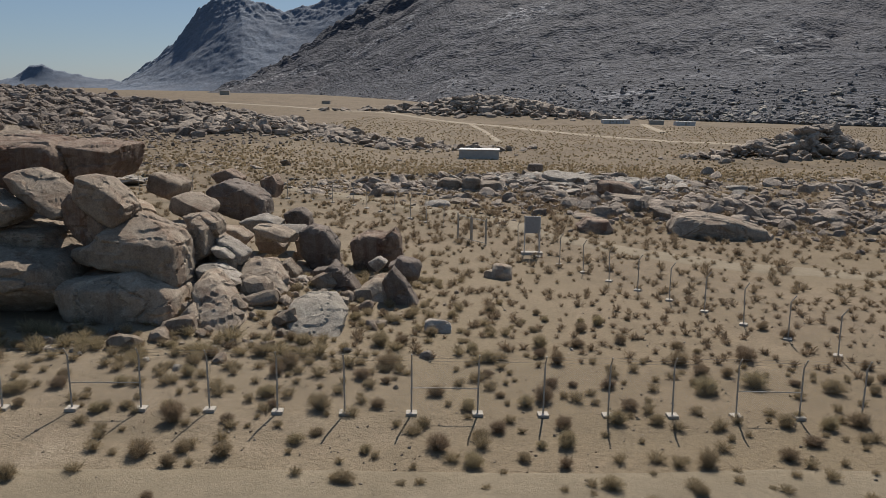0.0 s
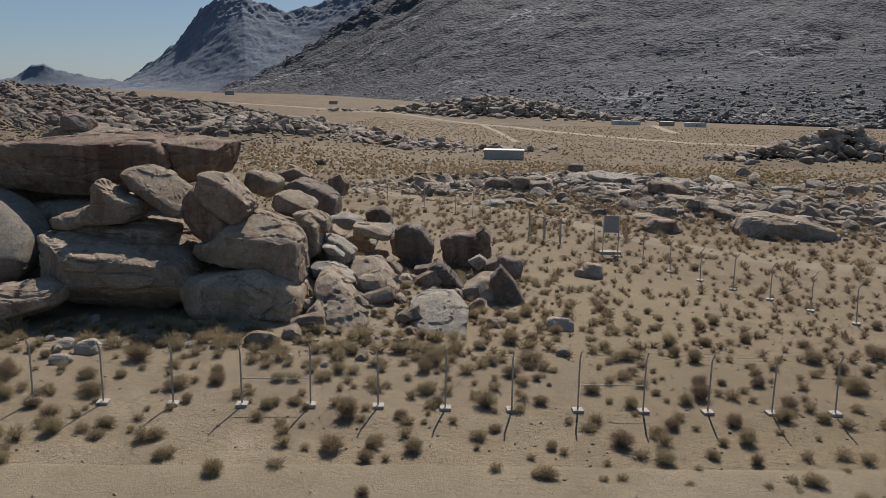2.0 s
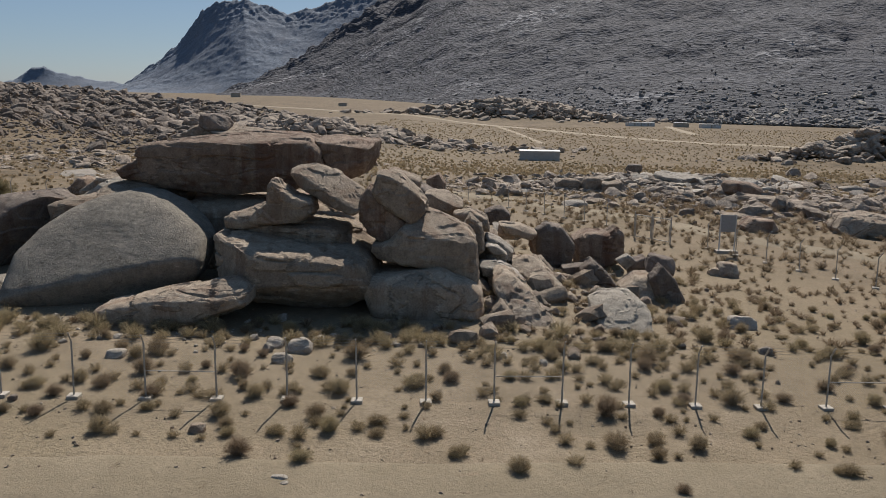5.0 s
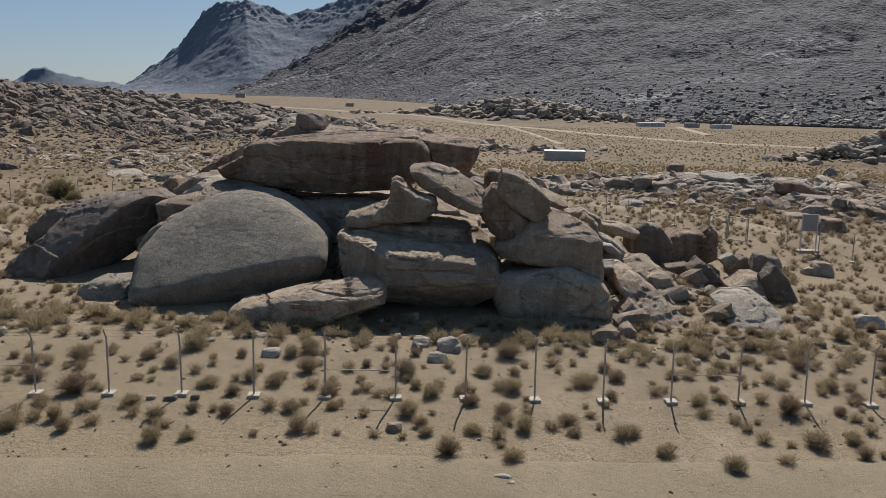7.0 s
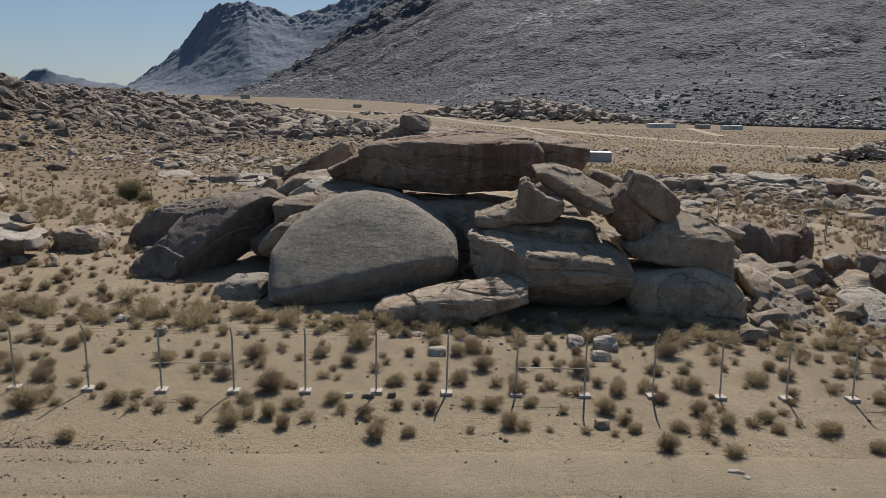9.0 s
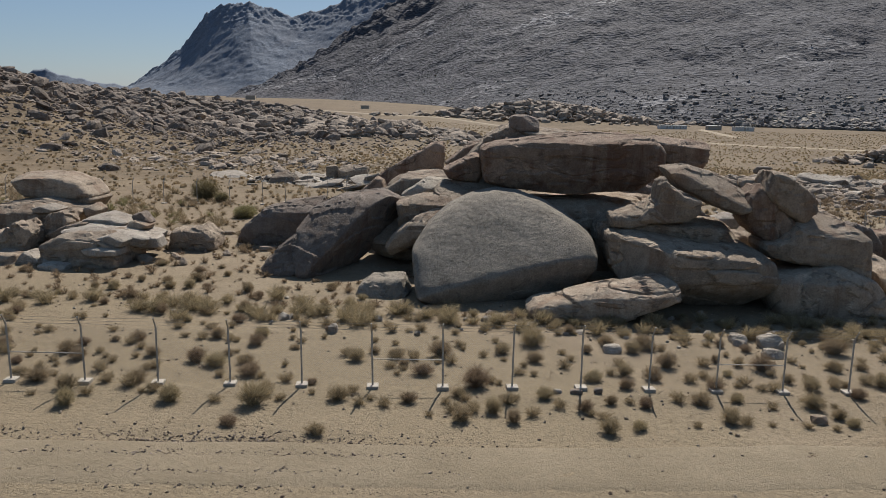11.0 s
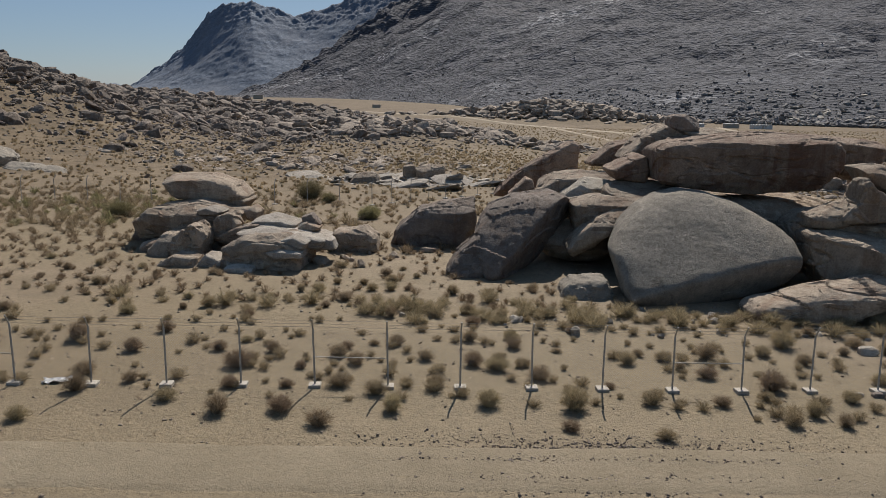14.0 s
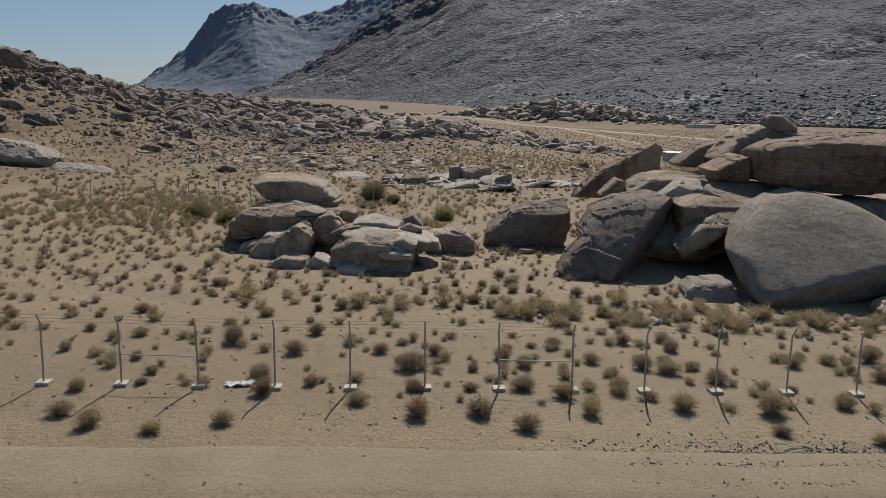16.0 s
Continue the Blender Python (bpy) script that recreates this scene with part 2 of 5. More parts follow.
def ss(a, b, x):
    t = np.clip((np.asarray(x, float) - a) / (b - a), 0, 1)
    return t * t * (3 - 2 * t)


def bell(x, y, cx, cy, sx, sy, turn=0.0):
    c, s = math.cos(radians(turn)), math.sin(radians(turn))
    u, v = (x - cx) * c + (y - cy) * s, -(x - cx) * s + (y - cy) * c
    return np.exp(-(u / sx) ** 2 - (v / sy) ** 2)


def waves(x, y, seed=0.0):
    """Gentle undulation, a few sines of unrelated lengths."""
    return (np.sin(x * 0.31 + y * 0.17 + seed) + np.sin(x * 0.13 - y * 0.29 + 1.7 * seed) + np.sin(x * 0.53 + y * 0.61 + 2.3)) / 3


def ground_z(x, y):
    x, y = np.asarray(x, float), np.asarray(y, float)
    near = 1 - 0.75 * ss(45, 120, y)
    z = 0.023 * (2.5 - np.clip(x, -95, 60)) * near
    z = z - 0.4 * ss(31, 62, y) * ss(-45, -8, x)
    z = z + 0.5 * bell(x, y, -30, 48, 16, 9) + 1.2 * bell(x, y, -12.5, 45, 5, 6)
    # rocky hill and ridges beyond the compound
    z = z + 20.5 * bell(x, y, -168, 168, 45, 60) + 12 * bell(x, y, -168, 275, 48, 60) + 6 * bell(x, y, -100, 278, 38, 42) + 3.6 * bell(x, y, -58, 234, 30, 16)
    z = z - 3.0 * ss(115, 195, y) * ss(-75, -5, x)
    z = z + 2.4 * bell(x, y, 88, 205, 26, 14) + 1.0 * bell(x, y, 12, 112, 26, 16) + 0.7 * bell(x, y, 26, 86, 18, 8)
    z = z + 7 * bell(x, y, 15, 535, 55, 30)
    z = z + 14 * ss(330, 1300, y) + 26 * ss(1200, 4500, y)
    z = z + 0.05 * waves(x, y) * ss(-20, 10, y)
    return z


def gz(x, y):
    return float(ground_z(x, y))


def ball(level):
    bm = bmesh.new()
    bmesh.ops.create_icosphere(bm, subdivisions=level, radius=1)
    v = np.array([w.co[:] for w in bm.verts])
    f = np.array([[w.index for w in q.verts] for q in bm.faces])
    bm.free()
    return v, f


BALLS = {n: ball(n) for n in (1, 2, 3, 4, 5, 6)}


GRADS = np.random.default_rng(12).normal(size=(256, 3))
GRADS /= np.linalg.norm(GRADS, axis=1)[:, None]


def waver(p):
    """Gradient noise at many points at once."""
    i = np.floor(p).astype(np.int64)
    f = p - i
    u = f * f * f * (f * (f * 6 - 15) + 10)
    out = np.zeros(len(p))
    for c in itertools.product((0, 1), repeat=3):
        h = (i + np.array(c)) @ np.array((73856093, 19349663, 83492791))
        h = (h ^ (h >> 13)) * 1274126177
        g = GRADS[(h ^ (h >> 16)) & 255]
        w = np.prod(np.where(c, u, 1 - u), axis=1)
        out += w * ((f - np.array(c)) * g).sum(1)
    return out * 1.6


def layered(p, octaves, gain=0.5):
    return sum(gain ** k * waver(p * 2.07 ** k + 17.3 * k) for k in range(octaves))


def weather(w, f, k, rough, seed, crack):
    """Wear on a boulder: swells, sheets flaking off, joints and pits, pushed along the normals."""
    n = np.zeros_like(w)
    t = w[f]
    fn = np.cross(t[:, 1] - t[:, 0], t[:, 2] - t[:, 0])
    for c in range(3):
        for ax in range(3):
            n[:, ax] += np.bincount(f[:, c], fn[:, ax], len(w))
    n /= np.linalg.norm(n, axis=1)[:, None] + 1e-12
    off = np.array((seed * 3.17, seed * 1.31, seed * 0.77))
    k = min(max(k, 0.25), 2.4)
    d = 0.05 * k * waver(w * (0.45 / k) + off) + 0.013 * k * layered(w * (1.6 / k) + off, 3) + 0.022 * min(k, 1.0) * layered(w * 3.4 + off, 5, 0.62)
    a = 1.5 * layered(w * np.array((0.4, 0.4, 1.0)) / k ** 0.7 - off, 2)
    s = a - np.floor(a)
    d += 0.065 * min(k, 1.5) * (np.floor(a) + ss(0, 0.07, s) - 0.5 * a)
    g = waver(w * np.array((0.35, 0.35, 0.75)) / k - off)
    h = waver(w * np.array((0.8, 0.8, 0.25)) / k + 2 * off)
    d -= crack * 0.07 * k * (np.exp(-(g / 0.016) ** 2) + 0.6 * np.exp(-(h / 0.012) ** 2))
    return w + n * (d * rough)[:, None]


def rock_shape(size, boxy=3.0, cuts=(), rough=1.0, seed=1, level=5, chips=6, soft=0.0005, crack=1.0):
    """A boulder: a squared-off ball, planed by its joints, then weathered."""
    v, f = BALLS[level]
    v = v / (np.abs(v) ** boxy).sum(1)[:, None] ** (1 / boxy)
    rng = np.random.default_rng(seed)
    lo = 0.80 + 0.06 * (min(boxy, 8) - 3)
    chips = chips + (chips + 1) // 2
    S = np.array(size)
    more = [(*(n / S), d) for n, d in zip(rng.normal(size=(chips, 3)), rng.uniform(lo, lo + 0.22, chips))]
    for nx, ny, nz, d in (*cuts, *more):
        n = np.array((nx, ny, nz)) * S
        n = n / np.linalg.norm(n)
        s = v @ n - d
        over = 0.5 * (s + np.sqrt(s * s + soft))
        v = v - n * (over * 0.95)[:, None]
    return weather(v * S, f, min(size), rough, seed, crack), f


def turned(v, roll, yaw=0.0, lean=0.0):
    m = np.array(Euler((radians(lean), radians(roll), radians(yaw))).to_matrix())
    return v @ m.T


def rock(name, at, size, roll=0.0, material=None, label="", boxy=3.0, cuts=(), rough=1.0, seed=1, yaw=0.0, lean=0.0, level=0, chips=6, soft=0.0005, crack=1.0, smooth=False):
    big = max(size)
    level = level or (6 if big > 5.2 else 5 if big > 1.2 else 4)
    v, f = rock_shape(size, boxy, cuts, rough, seed, level, chips, soft, crack)
    v = turned(v, roll, yaw, lean)
    kind = "boulder" if big > 0.8 else "stone"
    ob = mesh_object(kind, v, f, material or GRANITE, smooth=smooth)
    ob.location = at
    ROCK_SPOTS.append((at[0], at[1], float(np.ptp(v[:, 0])) / 2, float(np.ptp(v[:, 1])) / 2))
    return tagged(ob, label or "weathered tan granite " + name.replace("_", " ") + " in a desert outcrop", kind)


def reach(corners, soften):
    """How far a closed outline reaches from its middle in each direction, its corners rounded off."""
    c = np.array(corners)
    e = np.roll(c, -1, 0) - c
    th = np.radians(np.arange(360) - 180)
    u = np.stack([np.cos(th), np.sin(th)], 1)
    den = u[:, None, 0] * e[None, :, 1] - u[:, None, 1] * e[None, :, 0]
    den = np.where(np.abs(den) < 1e-9, 1e-9, den)
    r = (c[:, 0] * e[:, 1] - c[:, 1] * e[:, 0])[None] / den
    q = (c[None, :, 0] * u[:, None, 1] - c[None, :, 1] * u[:, None, 0]) / den
    r = np.where((q >= -1e-6) & (q <= 1 + 1e-6) & (r > 0), r, 0).max(1)
    g = np.exp(-0.5 * (np.arange(-12, 13) / soften) ** 2)
    return np.convolve(np.concatenate([r[-12:], r, r[:12]]), g / g.sum(), "valid")


def boulder(name, at, corners, depth, boxy=4.0, lean=0.0, skew=0.0, cuts=(), seed=1, material=None, label="", rough=1.0, soft=0.0008, crack=1.0, chips=3):
    """A boulder of a given face outline (x, z), rounded over its depth, planed by joints, leaned back and weathered."""
    c = np.array(corners)
    half = np.array((np.ptp(c[:, 0]) / 2, depth, np.ptp(c[:, 1]) / 2))
    v, f = BALLS[6 if half[0] > 3 else 5 if half[0] > 0.8 else 4]
    d = v * half
    R = reach(corners, 1.3)
    R = np.interp(np.degrees(np.arctan2(d[:, 2], d[:, 0])), np.arange(-180, 181), np.append(R, R[0]))
    w = d / ((np.hypot(d[:, 0], d[:, 2]) / R) ** boxy + (np.abs(d[:, 1]) / depth) ** boxy)[:, None] ** (1 / boxy)
    rng = np.random.default_rng(seed)
    more = []
    for n in rng.normal(size=(chips, 3)) + np.array((0, -0.4, 0)):
        n = n / half
        n = n / np.linalg.norm(n)
        more.append((*n, float((w @ n).max()) * rng.uniform(0.82, 0.95)))
    for nx, ny, nz, far in (*cuts, *more):
        n = np.array((nx, ny, nz))
        s = w @ n - far
        w = w - n * (0.48 * (s + np.sqrt(s * s + soft)))[:, None]
    w[:, 1] += lean * w[:, 2] + skew * w[:, 0]
    w = weather(w, f, float(half.min()), rough, seed, crack)
    kind = "boulder" if half.max() > 0.8 else "stone"
    ob = mesh_object(kind, w, f, material or GRANITE, smooth=True)
    ob.data.set_sharp_from_angle(angle=radians(20))
    ob.location = at
    ROCK_SPOTS.append((at[0], at[1], half[0], half[1] + abs(lean) * half[2]))
    return tagged(ob, label or "weathered tan granite " + name + " in a desert outcrop", kind)


ROCK_SPOTS = []


# ---- ground ----
def lattice(xs, ys, zfun):
    X, Y = np.meshgrid(xs, ys)
    Z = zfun(X, Y)
    v = np.stack([X.ravel(), Y.ravel(), Z.ravel()], 1)
    n, k = len(xs), np.arange((len(xs) - 1) * (len(ys) - 1))
    i = k // (n - 1) * n + k % (n - 1)
    return v, np.stack([i, i + 1, i + n + 1, i + n], 1)


xs = np.concatenate([-np.geomspace(4200, 125, 40), np.arange(-120, 70, 0.8), np.geomspace(75, 4200, 44)])
ys = np.concatenate([-np.geomspace(3000, 12, 16), np.arange(-8, 70, 0.5), np.arange(70, 160, 1.5), np.arange(162, 620, 6), np.geomspace(626, 4800, 50)])
rng = np.random.default_rng(5)


def ground_full(X, Y):
    Z = ground_z(X, Y)
    close = ss(0, 12, Y) * (1 - ss(70, 160, Y))
    return Z + rng.normal(0, 0.012, X.shape) * close


gv, gf = lattice(xs, ys, ground_full)
ground = tagged(mesh_object("ground", gv, gf, SAND, smooth=True), "pale tan desert sand with grit, reaching the far plain", "ground", kind="structure")


def track(name, pts, width, label, lift=0.05, material=None):
    """A worn strip that follows the ground along a line of a few corners."""
    pts = [Vector(p) for p in pts]
    rows = []
    for a, b in zip(pts, pts[1:]):
        n = max(2, int((b - a).length / 3))
        rows += [a.lerp(b, i / n) for i in range(n)]
    rows.append(pts[-1])
    v, f = [], []
    for i, p in enumerate(rows):
        d = (rows[min(i + 1, len(rows) - 1)] - rows[max(i - 1, 0)]).normalized()
        s = Vector((-d.y, d.x))
        wob = 0.16 * width * noise.noise(Vector((p.x * 0.12, p.y * 0.12, 3)))
        for k in range(7):
            q = p + s * (width * (k / 6 - 0.5) + wob * (1 if k > 3 else 0.6))
            far = max(1.0, q.y / 120)
            v.append((q.x, q.y, gz(q.x, q.y) + lift * far * (-2.0, 1.2, 0.3, 1.4, 0.3, 1.2, -2.0)[k]))
        if i:
            f += [(7 * i - 7 + k, 7 * i + k, 7 * i + k + 1, 7 * i - 6 + k) for k in range(6)]
    return tagged(mesh_object(name, v, f, material or TRACK, smooth=True), label, "road", kind="structure")


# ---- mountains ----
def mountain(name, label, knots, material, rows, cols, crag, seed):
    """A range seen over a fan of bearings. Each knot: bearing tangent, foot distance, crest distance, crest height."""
    knots = np.array(knots)

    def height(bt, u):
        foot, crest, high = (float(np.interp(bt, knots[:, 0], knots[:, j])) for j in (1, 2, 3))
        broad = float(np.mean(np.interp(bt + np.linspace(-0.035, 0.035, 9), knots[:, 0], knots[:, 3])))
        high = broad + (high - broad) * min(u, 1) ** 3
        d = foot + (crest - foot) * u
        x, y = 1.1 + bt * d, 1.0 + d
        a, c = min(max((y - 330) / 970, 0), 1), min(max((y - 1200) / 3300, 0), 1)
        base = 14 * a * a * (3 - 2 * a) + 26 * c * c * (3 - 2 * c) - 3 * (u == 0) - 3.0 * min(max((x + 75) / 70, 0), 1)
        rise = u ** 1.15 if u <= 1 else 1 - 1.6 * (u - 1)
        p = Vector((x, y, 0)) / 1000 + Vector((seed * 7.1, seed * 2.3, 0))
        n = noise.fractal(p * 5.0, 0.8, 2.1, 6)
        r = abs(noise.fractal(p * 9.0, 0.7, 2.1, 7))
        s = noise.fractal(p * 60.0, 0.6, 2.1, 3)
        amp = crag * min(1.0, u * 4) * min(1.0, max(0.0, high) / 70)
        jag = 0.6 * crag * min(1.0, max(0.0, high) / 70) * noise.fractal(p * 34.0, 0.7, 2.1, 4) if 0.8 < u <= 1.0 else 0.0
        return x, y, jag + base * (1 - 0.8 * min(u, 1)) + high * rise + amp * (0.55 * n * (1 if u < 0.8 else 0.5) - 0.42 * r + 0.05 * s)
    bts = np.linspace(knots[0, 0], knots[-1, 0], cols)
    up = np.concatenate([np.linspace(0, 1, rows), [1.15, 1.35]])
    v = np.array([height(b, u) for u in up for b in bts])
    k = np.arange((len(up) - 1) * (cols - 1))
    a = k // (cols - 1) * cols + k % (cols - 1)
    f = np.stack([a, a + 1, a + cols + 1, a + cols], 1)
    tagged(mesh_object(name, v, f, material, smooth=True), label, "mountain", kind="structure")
    return height


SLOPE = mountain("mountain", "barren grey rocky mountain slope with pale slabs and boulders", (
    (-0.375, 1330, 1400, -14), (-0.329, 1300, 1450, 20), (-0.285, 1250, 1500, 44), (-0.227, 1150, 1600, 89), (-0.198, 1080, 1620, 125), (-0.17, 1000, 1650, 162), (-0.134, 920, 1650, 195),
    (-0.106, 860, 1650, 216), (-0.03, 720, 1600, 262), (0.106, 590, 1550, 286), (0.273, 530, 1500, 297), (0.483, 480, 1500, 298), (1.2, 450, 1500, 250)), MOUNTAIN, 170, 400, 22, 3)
# the two farthest ranges get their blue haze from the rock colour
mountain("mountain_peak", "craggy granite peak and ridge rising over the plain, with painted blue haze", (
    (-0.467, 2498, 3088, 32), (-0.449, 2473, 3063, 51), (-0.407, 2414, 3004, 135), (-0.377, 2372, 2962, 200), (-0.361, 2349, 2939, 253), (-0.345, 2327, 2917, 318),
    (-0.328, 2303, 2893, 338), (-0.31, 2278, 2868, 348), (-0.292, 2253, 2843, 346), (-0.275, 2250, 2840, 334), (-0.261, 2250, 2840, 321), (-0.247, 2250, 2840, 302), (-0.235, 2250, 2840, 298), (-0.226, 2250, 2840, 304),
    (-0.208, 2250, 2840, 316), (-0.19, 2250, 2840, 335), (-0.169, 2250, 2840, 359), (-0.099, 2250, 2840, 419), (0.038, 2250, 2840, 459)), HAZED_PEAK, 120, 330, 14, 5)
mountain("distant_mountain", "faint mountain on the horizon, tinted blue by painted haze", (
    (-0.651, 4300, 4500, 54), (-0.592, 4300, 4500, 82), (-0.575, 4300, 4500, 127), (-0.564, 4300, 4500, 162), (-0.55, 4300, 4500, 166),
    (-0.535, 4300, 4500, 135), (-0.503, 4300, 4500, 111), (-0.485, 4300, 4500, 89), (-0.463, 4300, 4500, 84), (-0.42, 4300, 4500, 50)), HAZED_PEAK, 16, 90, 10, 7)

# ---- boulders ----
boulder("summit slab", (-28.82, 49.00, 7.40), ((-5.63, 0.85), (-4.74, 1.11), (-1.73, 1.53), (1.09, 1.78), (4.58, 1.65), (5.39, 0.8), (5.4, -0.17), (4.67, -0.96), (3.72, -1.54), (0.35, -1.8), (-1.79, -1.69), (-5.49, -1.19)), 3.3, 9, cuts=((0.0, -0.22, 0.98, 1.92), (0.0, -0.89, -0.45, 3.19)), seed=1, material=GRANITE_RED, label="huge flat-topped red-brown granite slab capping the outcrop")
boulder("summit slab end", (-22.11, 49.60, 7.83), ((-1.88, 1.13), (-0.4, 1.05), (1.71, 0.9), (1.59, -0.08), (0.98, -1.04), (-0.01, -1.41), (-1.08, -1.07), (-1.38, 0.12)), 2.6, 9.5, cuts=((0.1, -0.25, 0.96, 1.27),), seed=2, material=GRANITE_RED)
boulder("slab shoulder", (-35.31, 50.50, 6.74), ((-1.52, -0.01), (-0.43, 0.52), (0.72, 1.13), (1.07, -0.04), (0.8, -0.86), (-1.13, -0.53)), 2.0, 7.5, seed=56, material=GRANITE_RED)
boulder("wedge boulder", (-22.05, 42.42, 6.57), ((-2.27, 0.98), (-1.15, 1.14), (0.1, 0.84), (1.83, -0.04), (1.82, -0.97), (1.29, -1.34), (-0.19, -0.76), (-1.62, 0.03)), 1.5, 9.5, skew=-0.5, cuts=((0.43, -0.39, 0.81, 0.47),), seed=4)
boulder("horned stone", (-24.38, 41.40, 5.64), ((-0.69, 1.21), (-0.39, 1.51), (-0.03, 1.1), (0.63, 0.57), (1.52, 0.38), (1.65, -0.25), (1.05, -0.68), (-0.51, -0.89), (-1.84, -0.8), (-1.23, -0.12), (-0.75, 0.37)), 1.1, 8, seed=6, rough=1.2)
boulder("shelf stone", (-25.84, 41.80, 5.09), ((-1.64, -0.01), (-0.45, 0.37), (0.91, 0.82), (1.58, 0.41), (1.07, -0.33), (-0.61, -0.67), (-1.53, -0.56)), 1.3, 7.5, cuts=((-0.1, -0.3, 0.95, 0.51),), seed=5, rough=1.4)
boulder("upper bed", (-24.01, 42.70, 3.87), ((-3.94, 0.44), (-3.12, 1.14), (-1.0, 1.3), (1.32, 1.22), (2.46, 0.99), (3.4, 0.44), (4.22, -0.42), (3.99, -1.12), (0.87, -1.18), (-2.57, -1.02), (-3.95, -0.57)), 1.9, 9, cuts=((0.05, -0.14, 0.99, 0.9), (-0.7, -0.7, 0.1, 3.12)), seed=57, rough=1.3, label="upper bed of a massive tan granite boulder")
boulder("lower bed", (-23.55, 40.30, 2.48), ((-4.24, 1.8), (-2.99, 1.88), (-1.23, 1.61), (0.54, 1.29), (3.18, 1.22), (3.95, 0.76), (4.29, -0.14), (3.99, -1.05), (2.79, -1.75), (0.57, -1.92), (-1.52, -1.35), (-3.25, -0.9), (-4.08, 0.06)), 3.1, 6, cuts=((0.1, -0.12, 0.99, 1.49), (0.05, -0.62, -0.78, 2.08), (-0.72, -0.68, 0.1, 3.43)), seed=7, label="massive rounded tan granite boulder with a sunlit ledge")
boulder("ledge stone", (-21.92, 38.20, 2.66), ((-1.48, 0.4), (-0.13, 0.37), (1.27, 0.23), (1.44, -0.11), (0.44, -0.48), (-0.97, -0.28)), 1.3, 7, cuts=((0.0, -0.1, 0.99, 0.47),), seed=207, rough=1.2, label="narrow sunlit granite ledge on a shaded boulder")
boulder("dome boulder", (-33.28, 40.53, 3.20), ((-4.57, -1.18), (-4.81, -0.0), (-4.08, 1.19), (-3.03, 2.03), (-1.66, 2.62), (-0.3, 2.89), (1.03, 2.77), (2.45, 2.32), (4.01, 1.44), (4.85, 0.74), (4.99, -0.14), (4.93, -0.89), (4.27, -1.62), (2.32, -2.23), (0.42, -2.45), (-1.8, -2.51), (-3.26, -2.43), (-4.37, -2.02)), 2.1, 4.5, lean=1.34, cuts=((0.18, -0.48, -0.86, 1.64),), seed=8, material=GRANITE_GREY, soft=0.05, crack=0.0, rough=0.3, chips=0, label="great smooth grey granite dome boulder, sunlit on its face")
boulder("long stone", (-28.39, 36.40, 1.46), ((-3.9, -0.26), (-3.57, 0.05), (-1.41, 0.51), (1.29, 1.09), (2.76, 1.3), (3.54, 0.89), (3.49, 0.2), (2.62, -0.31), (0.18, -0.9), (-1.99, -1.2), (-3.47, -0.84)), 1.5, 4.5, skew=0.05, cuts=((-0.02, -0.38, 0.92, 0.97),), seed=9, label="long low tan granite stone lying on sand")
boulder("tilted block", (-18.19, 41.40, 6.25), ((-1.07, 1.32), (-0.04, 1.13), (1.42, -0.21), (1.33, -0.75), (0.64, -1.43), (-0.58, -0.64), (-1.4, 0.25)), 1.3, 9, cuts=((0.35, -0.25, 0.9, 1.12),), seed=10)
boulder("cracked block", (-19.12, 41.80, 5.09), ((-1.2, 1.02), (-0.53, 1.81), (0.21, 0.83), (1.51, -0.3), (1.35, -1.01), (0.43, -1.45), (-0.59, -0.8), (-1.2, -0.13)), 1.4, 9.5, seed=11, material=GRANITE_RED, rough=1.2)
boulder("carved boulder", (-16.32, 41.20, 3.78), ((-1.69, 0.94), (-0.66, 1.91), (0.66, 1.4), (1.74, 0.85), (2.15, 0.35), (2.34, -1.78), (1.57, -1.86), (0.47, -1.14), (-1.33, -0.87), (-2.99, -0.54), (-3.27, 0.09), (-2.41, 0.11)), 1.9, 8.5, cuts=((0.1, -0.42, 0.9, 1.32),), seed=12, label="tan granite boulder with faint dark scratched marks")
boulder("base ledge", (-16.77, 40.60, 1.16), ((-3.22, 1.22), (-1.51, 1.32), (0.83, 1.66), (2.39, 1.09), (2.82, 0.59), (3.13, -0.78), (2.13, -1.05), (0.52, -1.68), (-0.21, -1.91), (-1.58, -1.41), (-2.65, -0.51)), 2.9, 7, cuts=((0.0, -0.5, 0.86, 2.33),), seed=13)
boulder("foot ledge", (-15.47, 39.20, -0.03), ((-1.44, 0.18), (-0.26, 0.83), (1.24, 0.54), (1.45, -0.24), (0.1, -0.81), (-1.18, -0.6)), 1.6, 7.5, seed=14)
boulder("varnished boulder", (-42.34, 45.43, 3.28), ((-2.99, 0.2), (-2.17, 1.3), (-0.64, 1.95), (1.83, 2.21), (2.89, 1.76), (3.21, 0.9), (2.73, -0.43), (1.1, -1.78), (-0.67, -2.4), (-2.33, -2.16), (-2.86, -0.95)), 2.7, 4.5, lean=1.1, cuts=((0.68, -0.36, -0.64, 0.9),), seed=18, material=GRANITE_DARK, chips=0, soft=0.03, label="big dark varnished boulder with a pale worn crest")
boulder("sloping boulder", (-45.40, 43.41, 2.10), ((-1.56, -0.61), (-0.82, 0.34), (0.6, 1.45), (1.12, 0.68), (0.93, -0.57), (0.44, -0.98), (-0.87, -0.95)), 1.2, 6.5, lean=0.7, seed=19, material=GRANITE_DARK)
